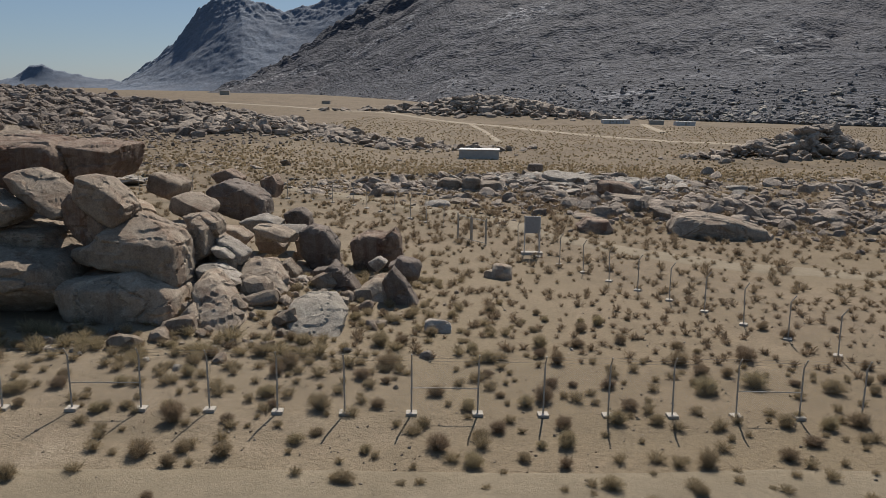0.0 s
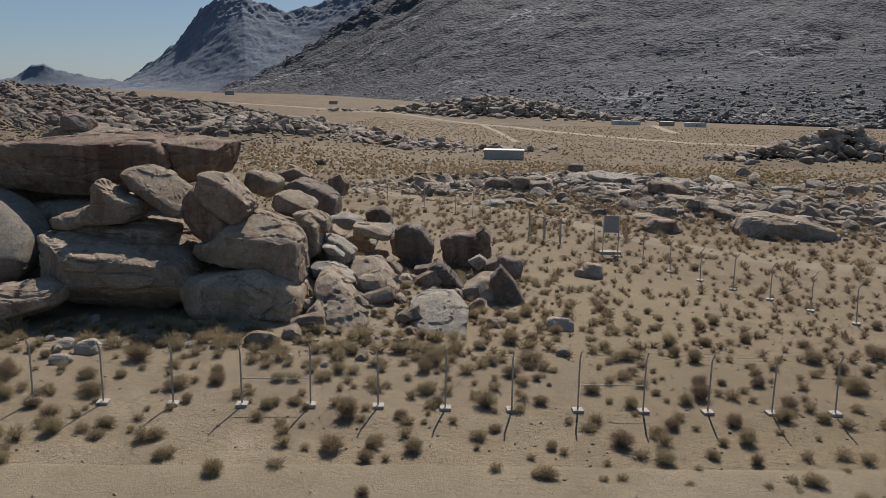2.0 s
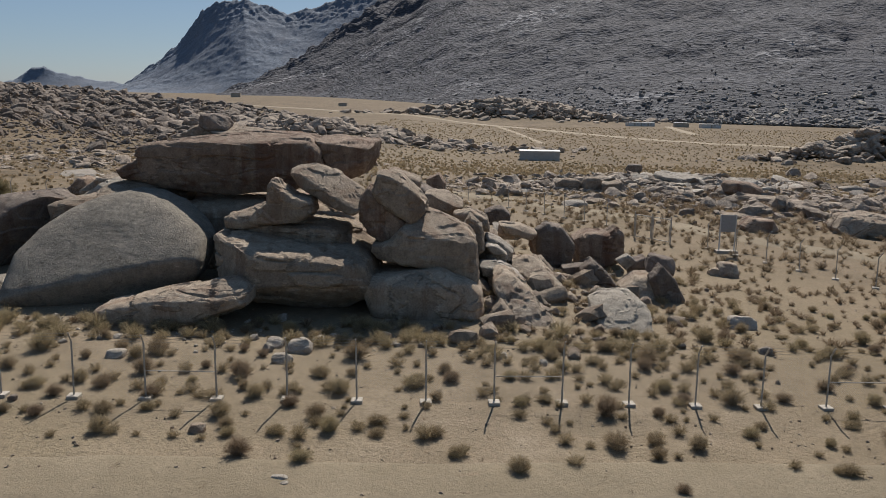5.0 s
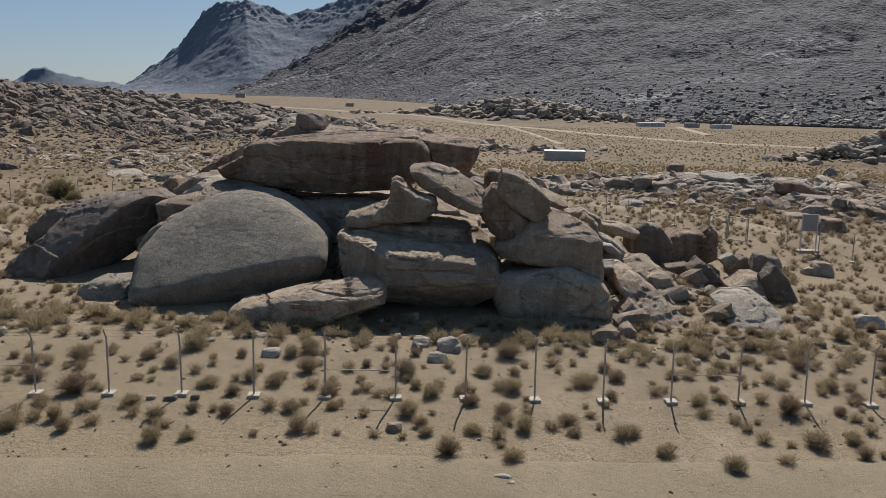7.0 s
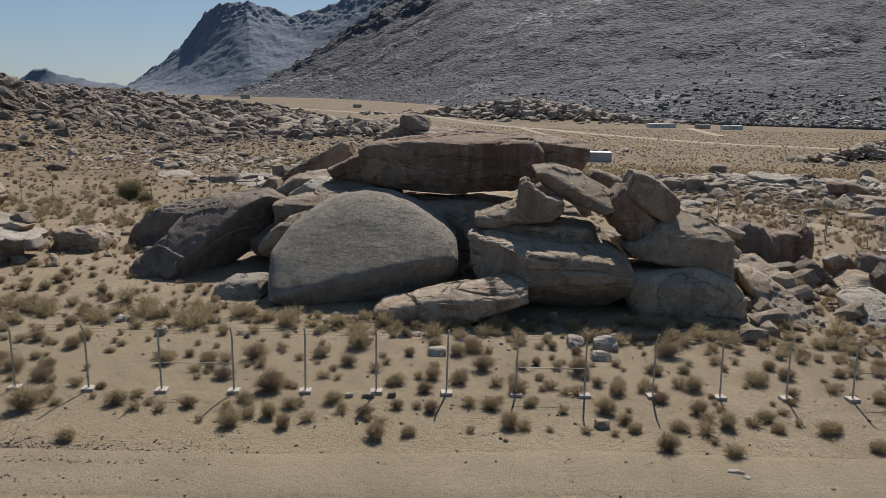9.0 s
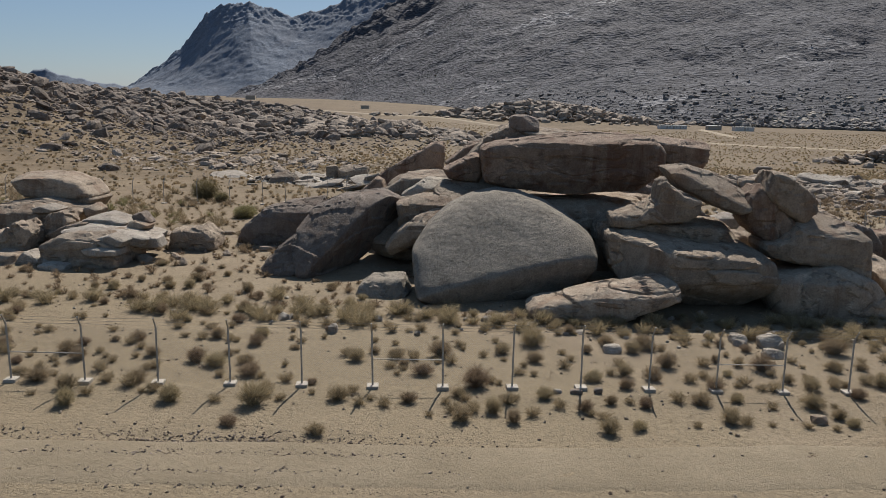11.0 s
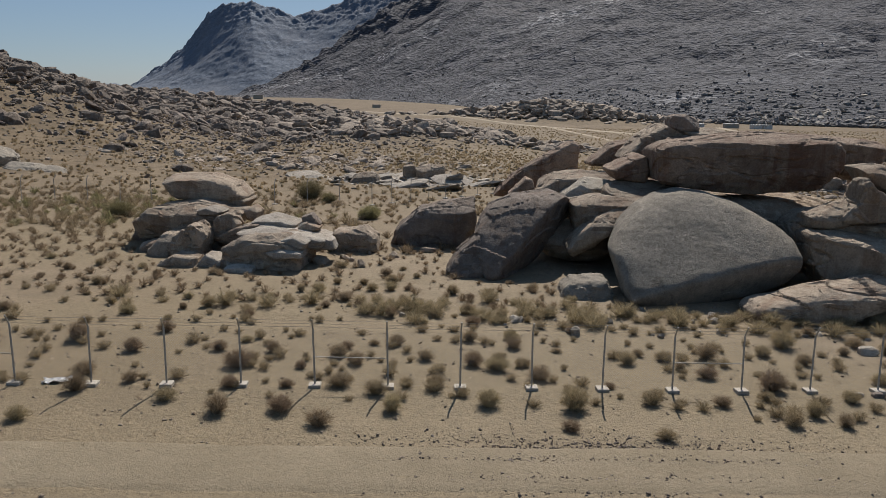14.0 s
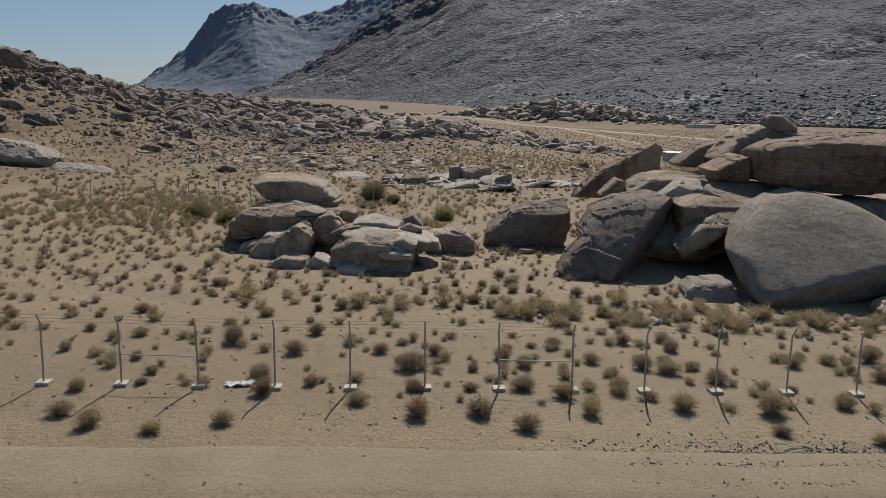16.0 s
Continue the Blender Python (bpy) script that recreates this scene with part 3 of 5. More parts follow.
boulder("rear dark boulder", (-47.87, 53.00, 2.27), ((-3.19, -1.33), (-2.85, -0.03), (-1.24, 1.29), (0.27, 1.71), (2.57, 2.11), (2.73, 0.48), (2.26, -1.14), (-0.14, -1.59), (-2.55, -1.8)), 2.3, 6.1, cuts=((0.0, -0.3, 0.95, 1.86),), seed=20, material=GRANITE_DARK)
boulder("small pale boulder", (-39.53, 39.20, 1.07), ((-1.52, -0.34), (-1.18, 0.44), (-0.73, 0.76), (1.07, 0.79), (1.4, 0.08), (0.99, -0.73), (-0.55, -0.82)), 1.3, 6.5, lean=0.45, seed=21, material=GRANITE_GREY, rough=1.2)
boulder("pointed slab", (-39.97, 61.50, 5.45), ((-3.95, -1.88), (-1.94, 0.02), (0.29, 1.4), (2.28, 2.46), (2.78, 2.2), (2.66, 0.19), (0.79, -0.88), (-1.0, -1.82)), 1.5, 8.5, seed=22, material=GRANITE_RED, label="tilted red-brown granite slab pointing at the sky")
boulder("pointed slab small", (-41.81, 54.50, 4.93), ((-1.2, -0.49), (0.07, 0.74), (0.56, 0.67), (0.82, -0.46)), 1.0, 8.5, seed=23, material=GRANITE_RED)
boulder("flat wedge", (-39.33, 53.50, 5.21), ((-1.77, -0.26), (-0.41, 0.59), (1.75, 0.74), (1.57, -0.01), (0.01, -0.63), (-1.57, -0.78)), 1.4, 7.5, seed=27)
boulder("pale wedge", (-37.74, 51.00, 5.26), ((-1.82, -0.29), (-0.16, 0.8), (1.42, 0.56), (1.75, -0.07), (0.26, -0.63), (-1.62, -0.66)), 1.5, 7.5, cuts=((0.0, -0.35, 0.94, 0.72),), seed=26, material=GRANITE_GREY)
boulder("flat slab", (-37.49, 47.00, 4.51), ((-2.03, 0.43), (-0.57, 0.8), (2.72, 0.86), (3.08, 0.52), (0.68, -0.44), (-1.04, -1.39), (-1.78, -1.12)), 2.0, 6.5, cuts=((0.0, -0.3, 0.95, 1.01),), seed=24)
boulder("leaning slab", (-37.76, 44.60, 3.83), ((-2.28, -1.17), (-1.37, -0.2), (-0.39, 0.49), (1.57, 1.3), (3.04, 1.69), (2.73, 1.22), (0.46, -0.1), (-0.68, -1.07), (-1.83, -1.77)), 1.2, 7.5, cuts=((0.0, -0.45, 0.89, 0.63),), seed=25)
boulder("dark wedge", (-35.12, 58.00, 7.18), ((-1.96, -0.73), (-0.07, 0.81), (1.19, 1.04), (1.4, -0.17), (-0.55, -0.88)), 1.4, 8.5, seed=28, material=GRANITE_RED)
boulder("rear slab", (-33.10, 54.00, 8.36), ((-2.32, -1.19), (-0.82, 0.4), (0.32, 1.07), (2.07, 1.14), (2.3, 0.44), (-0.38, -0.69), (-1.33, -1.57)), 2.2, 7.5, seed=58)
boulder("leaning stone", (-11.87, 39.51, 1.21), ((-1.37, 1.29), (-0.6, 1.26), (0.36, 0.62), (1.59, -0.57), (1.1, -1.22), (-0.1, -1.0), (-0.93, -0.09), (-1.35, 0.59)), 1.1, 7, lean=1.55, seed=31, rough=1.2)
boulder("low stone", (-12.80, 38.40, 0.46), ((-0.64, 0.36), (-0.07, 1.01), (0.54, 0.36), (0.85, -0.6), (-0.22, -0.73), (-0.77, -0.32)), 0.9, 6.5, lean=0.4, seed=32)
boulder("slope stone", (-10.74, 44.65, 1.44), ((-1.4, 0.75), (-0.12, 1.0), (0.67, 0.4), (1.53, -0.45), (1.13, -1.0), (-0.07, -0.83), (-0.91, -0.17), (-1.47, 0.16)), 1.1, 7, lean=1.55, seed=33, rough=1.2)
boulder("pale plate low", (-13.10, 42.80, 2.13), ((-0.84, 0.41), (0.05, 0.49), (0.98, -0.13), (0.5, -0.52), (-0.69, -0.23)), 0.9, 7.5, cuts=((0.0, -0.35, 0.94, 0.48),), seed=44, material=GRANITE_PALE)
boulder("pale block", (-12.87, 45.50, 2.85), ((-0.77, 0.82), (0.02, 0.56), (0.91, -0.15), (0.68, -0.7), (-0.58, -0.38)), 1.0, 7.5, seed=43, material=GRANITE_PALE)
boulder("fin stone", (-14.36, 45.50, 4.52), ((-1.1, 0.37), (-0.14, 0.61), (0.8, 0.07), (0.96, -0.66), (0.24, -0.54), (-0.82, -0.09)), 1.0, 7.5, seed=42, rough=1.4)
boulder("round boulder", (-9.33, 52.50, 1.67), ((-1.23, 0.72), (-0.35, 1.12), (0.82, 0.45), (1.43, -0.92), (-0.23, -0.88), (-1.1, -0.2)), 1.3, 7.5, seed=38, material=GRANITE_RED)
boulder("square boulder", (-5.53, 55.20, 1.13), ((-1.8, 0.7), (-0.81, 1.24), (0.76, 1.19), (1.16, 1.68), (1.55, 1.16), (1.69, -0.77), (-0.04, -1.46), (-1.44, -1.24)), 1.5, 8, seed=37, material=GRANITE_RED)
boulder("split stone", (-6.83, 47.00, 0.87), ((-0.99, 0.5), (-0.36, 1.11), (0.35, 0.57), (1.25, -0.64), (0.25, -0.9), (-0.73, -0.4)), 0.9, 8.5, seed=39, material=GRANITE_DARK, rough=1.4)
boulder("dark stone", (-7.86, 48.80, 0.76), ((-0.87, 0.35), (0.52, 0.53), (0.8, -0.41), (-0.46, -0.51)), 0.8, 7.5, seed=46, material=GRANITE_DARK)
boulder("tall dark stone", (-3.41, 51.00, 0.71), ((-0.85, 0.33), (0.28, 0.77), (0.92, 0.07), (0.33, -0.7), (-0.63, -0.57)), 0.8, 8.5, seed=40, material=GRANITE_DARK)
boulder("grey stone", (-4.19, 46.41, 0.42), ((-1.38, 0.05), (-0.42, 0.71), (0.75, 0.68), (1.47, -0.21), (0.39, -0.67), (-1.07, -0.58)), 1.2, 7.5, lean=1.0, seed=35)
boulder("upright stone", (-3.09, 45.40, 0.67), ((-0.93, 0.59), (-0.36, 1.44), (0.36, 0.61), (1.14, -0.79), (0.58, -1.14), (-0.56, -0.69)), 0.8, 8.5, seed=36, material=GRANITE_DARK)
boulder("flat boulder", (-6.72, 39.50, 0.69), ((-1.53, 0.53), (-0.82, 0.79), (0.67, 0.81), (1.5, 0.17), (1.38, -0.72), (-0.03, -0.89), (-0.99, -0.54), (-1.62, -0.01)), 0.9, 5, lean=1.9, seed=34, material=GRANITE_GREY, soft=0.02, label="pale grey granite boulder with a flat sunlit face")
boulder("brown boulder", (-19.60, 70.00, 2.54), ((-2.61, 0.99), (-1.06, 1.83), (0.97, 1.21), (2.58, 0.17), (2.56, -1.16), (1.17, -1.8), (-1.12, -1.12), (-2.64, -0.18)), 2.4, 7.5, seed=101, material=GRANITE_DARK)
boulder("square block", (-17.82, 74.00, 3.39), ((-0.88, 0.62), (0.3, 1.12), (0.88, 0.17), (0.66, -0.91), (-0.64, -0.93)), 1.3, 8.5, seed=104, material=GRANITE_RED)
boulder("tan block", (-21.56, 73.00, 4.29), ((-1.46, 0.27), (-0.01, 0.76), (1.4, 0.0), (1.07, -0.64), (-0.94, -0.46)), 1.3, 8.5, seed=103, material=GRANITE_RED)
boulder("pale plate", (-14.95, 60.00, 2.16), ((-1.7, 0.15), (-0.02, 0.67), (1.46, 0.17), (1.54, -0.4), (-0.91, -0.54)), 1.2, 7.5, cuts=((0.0, -0.3, 0.95, 0.71),), seed=106, material=GRANITE_PALE)
boulder("broad plate", (-11.73, 56.50, 2.05), ((-1.19, 0.45), (0.61, 0.49), (1.27, -0.16), (0.62, -0.51), (-0.79, -0.46)), 1.2, 7.5, cuts=((0.0, -0.3, 0.95, 0.56),), seed=107, material=GRANITE_PALE)
boulder("tan plate", (-12.89, 54.50, 1.65), ((-1.11, 0.43), (0.0, 0.74), (1.11, -0.0), (0.79, -0.66), (-0.64, -0.53)), 1.1, 7.5, seed=108)
boulder("dark block", (-12.40, 61.00, 2.47), ((-1.06, 0.37), (0.14, 0.84), (0.89, 0.23), (0.98, -0.66), (-0.75, -0.6)), 1.1, 8.5, seed=105, material=GRANITE_DARK)
boulder("tan lump", (-10.01, 47.60, 1.21), ((-0.64, 0.38), (-0.15, 0.74), (0.62, -0.02), (0.62, -0.59), (-0.36, -0.47)), 0.8, 7.5, seed=111)
boulder("dark shoulder", (-8.97, 52.00, 1.87), ((-1.21, 1.18), (-0.54, 1.5), (0.41, 1.29), (1.29, 0.16), (1.22, -1.15), (-0.37, -1.5), (-1.13, -0.39)), 1.1, 7.5, seed=113, material=GRANITE_DARK)
boulder("ridge block", (-14.61, 52.00, 2.60), ((-0.95, 0.58), (0.19, 0.52), (1.02, -0.07), (0.56, -0.62), (-0.58, -0.41)), 1.0, 7.5, seed=45)
boulder("pale stone", (-13.26, 45.50, 2.51), ((-0.81, 0.46), (-0.17, 0.95), (0.72, 0.29), (0.92, -0.59), (-0.02, -0.81), (-0.82, -0.28)), 1.0, 7.5, seed=109)
boulder("rim boulder", (-14.50, 44.50, 3.62), ((-0.78, 0.43), (-0.02, 1.36), (0.65, 0.85), (0.83, -0.59), (-0.07, -1.27), (-0.75, -0.79)), 1.3, 7.5, seed=47, rough=1.3)
boulder("cap rock", (-64.08, 53.50, 4.80), ((-2.77, 0.64), (-2.2, 0.89), (0.41, 0.85), (2.0, 0.35), (3.05, -0.51), (2.68, -0.83), (0.35, -0.79), (-1.74, -0.66), (-2.44, -0.03)), 2.2, 7.5, cuts=((0.0, -0.1, 0.99, 0.87),), seed=60, label="flat tan granite cap rock balanced on ledges")
boulder("cap rock under", (-62.57, 53.20, 3.82), ((-2.03, 0.29), (1.33, 0.39), (1.73, 0.23), (1.15, -0.46), (-1.17, -0.34)), 1.7, 7.5, seed=61)
boulder("outcrop body", (-64.09, 50.00, 3.03), ((-2.17, 0.84), (0.65, 1.18), (2.37, 0.72), (3.8, 0.63), (3.01, -0.44), (0.56, -1.09), (-1.72, -0.91), (-3.04, -1.16), (-3.28, -0.02)), 2.6, 7.5, cuts=((0.0, -0.35, 0.94, 1.44),), seed=62, rough=1.3)
boulder("outcrop corner", (-66.96, 51.00, 2.29), ((-1.26, -0.61), (-0.72, 0.68), (0.48, 1.44), (1.2, 0.14), (0.76, -0.85), (-0.82, -1.15)), 1.6, 7.5, seed=75, material=GRANITE_DARK)
boulder("outcrop lump", (-64.08, 46.00, 1.98), ((-1.08, -0.16), (-0.22, 0.82), (0.81, 0.83), (0.97, -0.13), (0.12, -0.86), (-0.88, -0.69)), 1.3, 6.5, lean=0.4, seed=70)
boulder("outcrop ribs", (-62.36, 45.20, 2.21), ((-0.96, 0.54), (0.39, 1.43), (1.05, 0.68), (0.64, -1.1), (-0.55, -1.27), (-1.07, -0.36)), 1.2, 7.5, seed=69, rough=1.7)
boulder("outcrop low stone", (-62.34, 43.00, 1.40), ((-1.36, -0.01), (-0.16, 0.72), (1.12, 0.57), (1.15, -0.5), (-1.19, -0.61)), 1.1, 6.5, seed=76, rough=1.4)
boulder("outcrop knob", (-60.85, 47.00, 3.00), ((-0.32, 0.71), (0.47, 0.97), (0.95, 0.3), (0.2, -0.94), (-1.08, -0.53)), 1.0, 6.5, seed=68, rough=1.6)
boulder("outcrop ramp", (-59.70, 46.40, 2.76), ((-1.41, -0.1), (0.16, 0.49), (1.37, 0.76), (0.63, -0.35), (-0.75, -0.66)), 1.0, 7.5, seed=77, rough=1.3)
boulder("outcrop plate top", (-57.75, 47.20, 3.36), ((-1.34, 0.21), (-0.19, 0.48), (1.51, 0.01), (1.36, -0.32), (-1.1, -0.33)), 1.4, 7.5, cuts=((0.0, -0.2, 0.98, 0.47),), seed=65, material=GRANITE_PALE)
boulder("outcrop plate", (-56.79, 45.80, 2.77), ((-2.74, 0.3), (-1.21, 0.57), (1.21, 0.34), (2.73, -0.02), (2.31, -0.58), (0.16, -0.41), (-2.27, -0.25)), 2.0, 8.5, cuts=((0.0, -0.2, 0.98, 0.65),), seed=64, material=GRANITE_PALE, rough=1.4)
boulder("outcrop shelf", (-57.44, 44.20, 1.99), ((-2.37, 0.46), (-1.21, 1.05), (1.48, 1.2), (2.27, 0.68), (2.26, -0.75), (1.1, -1.12), (-0.93, -1.09), (-2.48, -0.78)), 2.1, 8.5, cuts=((0.0, -0.25, 0.97, 1.4),), seed=63, rough=1.8)
boulder("outcrop front plate", (-60.52, 43.00, 1.51), ((-1.06, -0.34), (-0.16, 0.64), (0.88, 0.16), (0.66, -0.44)), 0.8, 7.5, seed=66, material=GRANITE_PALE)
boulder("outcrop chip", (-55.48, 46.80, 3.53), ((-0.54, 0.29), (0.1, 0.48), (0.66, -0.19), (-0.26, -0.49)), 0.6, 7.5, seed=73, material=GRANITE_DARK)
boulder("outcrop block", (-53.20, 49.70, 1.74), ((-1.51, -0.66), (-1.2, 0.75), (0.67, 0.97), (1.49, 0.38), (1.64, -0.37), (-0.46, -1.02)), 1.5, 8.5, cuts=((0.1, -0.3, 0.95, 1.16),), seed=67, rough=1.5, label="squat tan granite block with a cracked top")
boulder("outcrop tail", (-54.43, 45.40, 2.45), ((-0.73, 0.49), (0.64, 0.24), (0.84, -0.31), (-0.53, -0.41)), 0.9, 7.5, seed=72, material=GRANITE_PALE)
boulder("outcrop plate", (-55.70, 43.40, 2.82), ((-0.84, 0.17), (0.06, 0.38), (0.81, -0.0), (0.61, -0.34), (-0.58, -0.23)), 1.0, 7, seed=81, material=GRANITE_PALE)
boulder("outcrop plate", (-57.63, 42.90, 2.63), ((-1.36, -0.07), (-0.37, 0.35), (1.33, 0.25), (1.45, -0.08), (0.27, -0.23), (-1.17, -0.39)), 1.0, 7, seed=82)
boulder("outcrop plate", (-56.09, 42.60, 2.29), ((-1.14, 0.1), (-0.39, 0.31), (1.0, 0.14), (1.06, -0.19), (-0.56, -0.29)), 0.9, 7, seed=83, material=GRANITE_PALE)
boulder("outcrop plate", (-57.91, 46.00, 2.99), ((-1.32, 0.05), (0.22, 0.29), (1.26, 0.1), (1.11, -0.18), (-1.12, -0.22)), 1.0, 7, seed=84, material=GRANITE_PALE)
boulder("outcrop plate", (-55.49, 46.40, 3.25), ((-0.67, 0.13), (-0.11, 0.35), (0.73, 0.02), (0.58, -0.27), (-0.54, -0.22)), 0.8, 7, seed=85)
boulder("outcrop stone", (-58.99, 42.40, 1.37), ((-0.48, 0.49), (0.1, 0.24), (0.67, -0.14), (0.34, -0.35), (-0.37, -0.23)), 0.6, 5, seed=86, material=GRANITE_PALE)
boulder("outcrop stone", (-62.04, 48.00, 3.90), ((-0.86, 0.07), (-0.05, 0.3), (0.95, 0.03), (0.66, -0.2), (-0.66, -0.22)), 0.9, 6, seed=87, material=GRANITE_PALE)
boulder("outcrop stone", (-59.78, 49.50, 3.56), ((-0.52, 0.25), (0.08, 0.56), (0.52, 0.19), (0.35, -0.48), (-0.39, -0.42)), 0.9, 5, seed=88)
boulder("outcrop stone", (-65.42, 46.50, 1.66), ((-0.57, 0.39), (0.51, 0.63), (0.68, -0.16), (0.01, -0.67), (-0.68, -0.33)), 0.8, 5, seed=89)
boulder("cave floor slab", (-23.85, 39.60, -0.28), ((-3.23, -0.2), (-1.45, 0.42), (0.9, 0.6), (2.66, 0.33), (2.52, -0.28), (-0.86, -0.6)), 1.4, 6, seed=90)
boulder("cave floor slab", (-20.24, 38.60, -0.06), ((-1.78, 0.08), (-0.08, 0.59), (1.49, 0.36), (1.37, -0.38), (-0.92, -0.55)), 1.2, 6, seed=91)
boulder("plate stone", (-13.10, 44.20, 3.01), ((-0.6, 0.35), (0.16, 0.23), (0.76, -0.28), (-0.32, -0.23)), 0.6, 6, seed=92, material=GRANITE_PALE)
boulder("plate stone", (-11.48, 50.00, 3.19), ((-1.26, 0.46), (0.17, 0.34), (1.2, -0.08), (0.87, -0.52), (-0.87, -0.12)), 1.2, 6, seed=93)
boulder("plate stone", (-9.92, 45.50, 0.93), ((-0.79, 0.37), (0.03, 0.32), (0.82, -0.21), (0.44, -0.42), (-0.5, -0.1)), 0.7, 6, seed=94, material=GRANITE_PALE)
boulder("plate stone", (-12.46, 42.80, 1.99), ((-1.15, 0.41), (-0.33, 0.56), (0.92, -0.19), (0.98, -0.57), (-0.03, -0.4)), 0.9, 6, seed=95, material=GRANITE_PALE)
boulder("plate stone", (-12.96, 45.00, 2.42), ((-0.71, 0.25), (0.12, 0.53), (0.64, 0.14), (0.5, -0.46), (-0.42, -0.42)), 0.8, 6, seed=96, material=GRANITE_PALE)
boulder("plate stone", (-9.05, 47.00, 0.72), ((-0.7, 0.24), (0.06, 0.33), (0.68, -0.15), (-0.01, -0.38)), 0.5, 6, seed=97, material=GRANITE_PALE)
boulder("plate stone", (-4.75, 49.00, 1.51), ((-0.64, 0.04), (0.13, 0.49), (0.57, 0.06), (0.02, -0.53)), 0.6, 6, seed=98, material=GRANITE_PALE)
boulder("whale rock", (24.28, 75.00, -0.57), ((-4.57, 0.44), (-3.93, 1.54), (-1.34, 1.85), (1.33, 1.36), (4.03, 0.65), (5.15, -0.9), (3.76, -1.58), (0.59, -1.53), (-3.78, -1.18)), 2.6, 5, cuts=((0.0, -0.3, 0.95, 1.89),), seed=85, label="long pale granite hump lying among brown rubble")
boulder("brown rubble block", (12.81, 75.50, -0.34), ((-1.66, 0.19), (-0.75, 0.97), (1.13, 0.84), (1.79, -0.13), (0.57, -0.98), (-1.26, -0.84)), 1.6, 6, seed=149, material=GRANITE_RED)
rock("summit_slab_back", (-30.18, 53.00, 8.78), (1.72, 2.00, 0.57), 4, boxy=4, chips=5, cuts=((0,-.2,.97,.8),), seed=3)
rock("cave_back", (-28.79, 48.50, 2.23), (5.33, 3.50, 3.02), 0, boxy=3, cuts=((0,-1,0,.8),), seed=15)
rock("upper_core", (-28.20, 52.00, 2.96), (7.95, 4.50, 2.08), 0, boxy=3, cuts=((0,-.6,.8,.85),), seed=16)
rock("debris_core", (-15.71, 46.50, 1.47), (3.56, 3.50, 2.54), 14, boxy=2.6, cuts=((.2,-.6,.75,.7),), seed=17)
rock("under_core", (-19.65, 45.50, -0.11), (2.17, 2.50, 1.84), 0, boxy=4, cuts=((0,-1,0,.9),), seed=208)
rock("gap_core", (-19.57, 45.00, 1.70), (1.48, 2.00, 1.97), 0, boxy=4, cuts=((0,-1,0,.9),), seed=209)
rock("top_boulder", (-31.52, 52.50, 9.56), (0.98, 1.10, 0.64), 0, boxy=4.5, chips=6, cuts=((.5,-.5,.6,.9),), seed=29, material=GRANITE_DARK)
rock("low_slab", (-34.69, 48.50, 5.34), (2.65, 2.50, 0.71), 0, boxy=3.4, chips=4, cuts=((0,-.25,.97,.6),), seed=55, material=GRANITE)
rock("flank_core", (-35.98, 55.00, 4.53), (5.01, 4.00, 1.80), 0, boxy=2.6, cuts=((0,-.5,.85,.6),), seed=30)
rock("low_flank_core", (-38.10, 47.50, 2.55), (3.33, 2.50, 1.23), 0, boxy=2.6, cuts=((0,-.5,.85,.6),), seed=59)
rock("lone_rock", (3.22, 53.80, -0.17), (0.66, 0.65, 0.66), 5, boxy=6, chips=7, cuts=((-.4,-.7,.5,.9),), seed=41)
rock("tan_stone", (-12.18, 50.00, 3.15), (0.54, 0.70, 0.54), 0, boxy=5.5, chips=7, cuts=((0,-.7,.6,.7),), rough=1.3, seed=47)
rock("rear_grey_stone", (-2.86, 48.00, 1.34), (0.80, 1.00, 0.70), 12, boxy=5, chips=7, seed=114, material=GRANITE_DARK)
rock("tan_shelf", (-18.99, 52.00, 5.82), (1.12, 1.50, 0.75), 20, boxy=5, chips=5, seed=115, material=GRANITE)
rock("pale_shelf", (-16.26, 49.00, 4.96), (1.24, 1.50, 0.71), 25, boxy=5, chips=5, cuts=((0,-.2,.97,.8),), seed=116, material=GRANITE)
rock("white_stone_a", (-21.72, 32.67, 0.73), (0.49, 0.45, 0.32), -10, boxy=5.5, chips=7, cuts=((0,-.6,.7,.7),), rough=1.3, seed=48, material=GRANITE_PALE)
rock("white_stone_b", (-22.14, 31.19, 0.67), (0.40, 0.40, 0.21), 10, boxy=5.5, chips=7, cuts=((0,-.6,.7,.7),), rough=1.3, seed=49, material=GRANITE_PALE)
rock("white_stone_c", (-22.97, 33.20, 0.69), (0.37, 0.40, 0.22), 0, boxy=5.5, chips=7, cuts=((0,-.6,.7,.7),), rough=1.3, seed=50, material=GRANITE_PALE)
rock("white_stone_d", (-28.96, 30.80, 0.82), (0.37, 0.35, 0.19), 0, boxy=5.5, chips=7, cuts=((0,-.6,.7,.7),), seed=51, material=GRANITE_PALE)
rock("brown_stone", (-23.25, 24.13, 0.66), (0.26, 0.25, 0.16), 0, boxy=4, cuts=((0,-.9,.3,.75),), seed=52)
rock("pale_ground_rock", (-0.54, 39.59, 0.21), (0.67, 0.45, 0.38), 0, boxy=5.5, chips=7, cuts=((0,-.7,.6,.6),), rough=1.4, seed=53, material=GRANITE_PALE)
rock("brick_like_stone", (-31.81, 25.60, 0.87), (0.14, 0.10, 0.08), 0, boxy=6, seed=130, material=GRANITE_PALE)
rock("brick_like_stone_b", (-31.14, 25.61, 0.87), (0.20, 0.12, 0.09), 0, boxy=6, seed=131, material=GRANITE_DARK)
rock("brick_like_stone_c", (-30.34, 25.79, 0.86), (0.14, 0.12, 0.10), 0, boxy=6, seed=132, material=GRANITE_DARK)
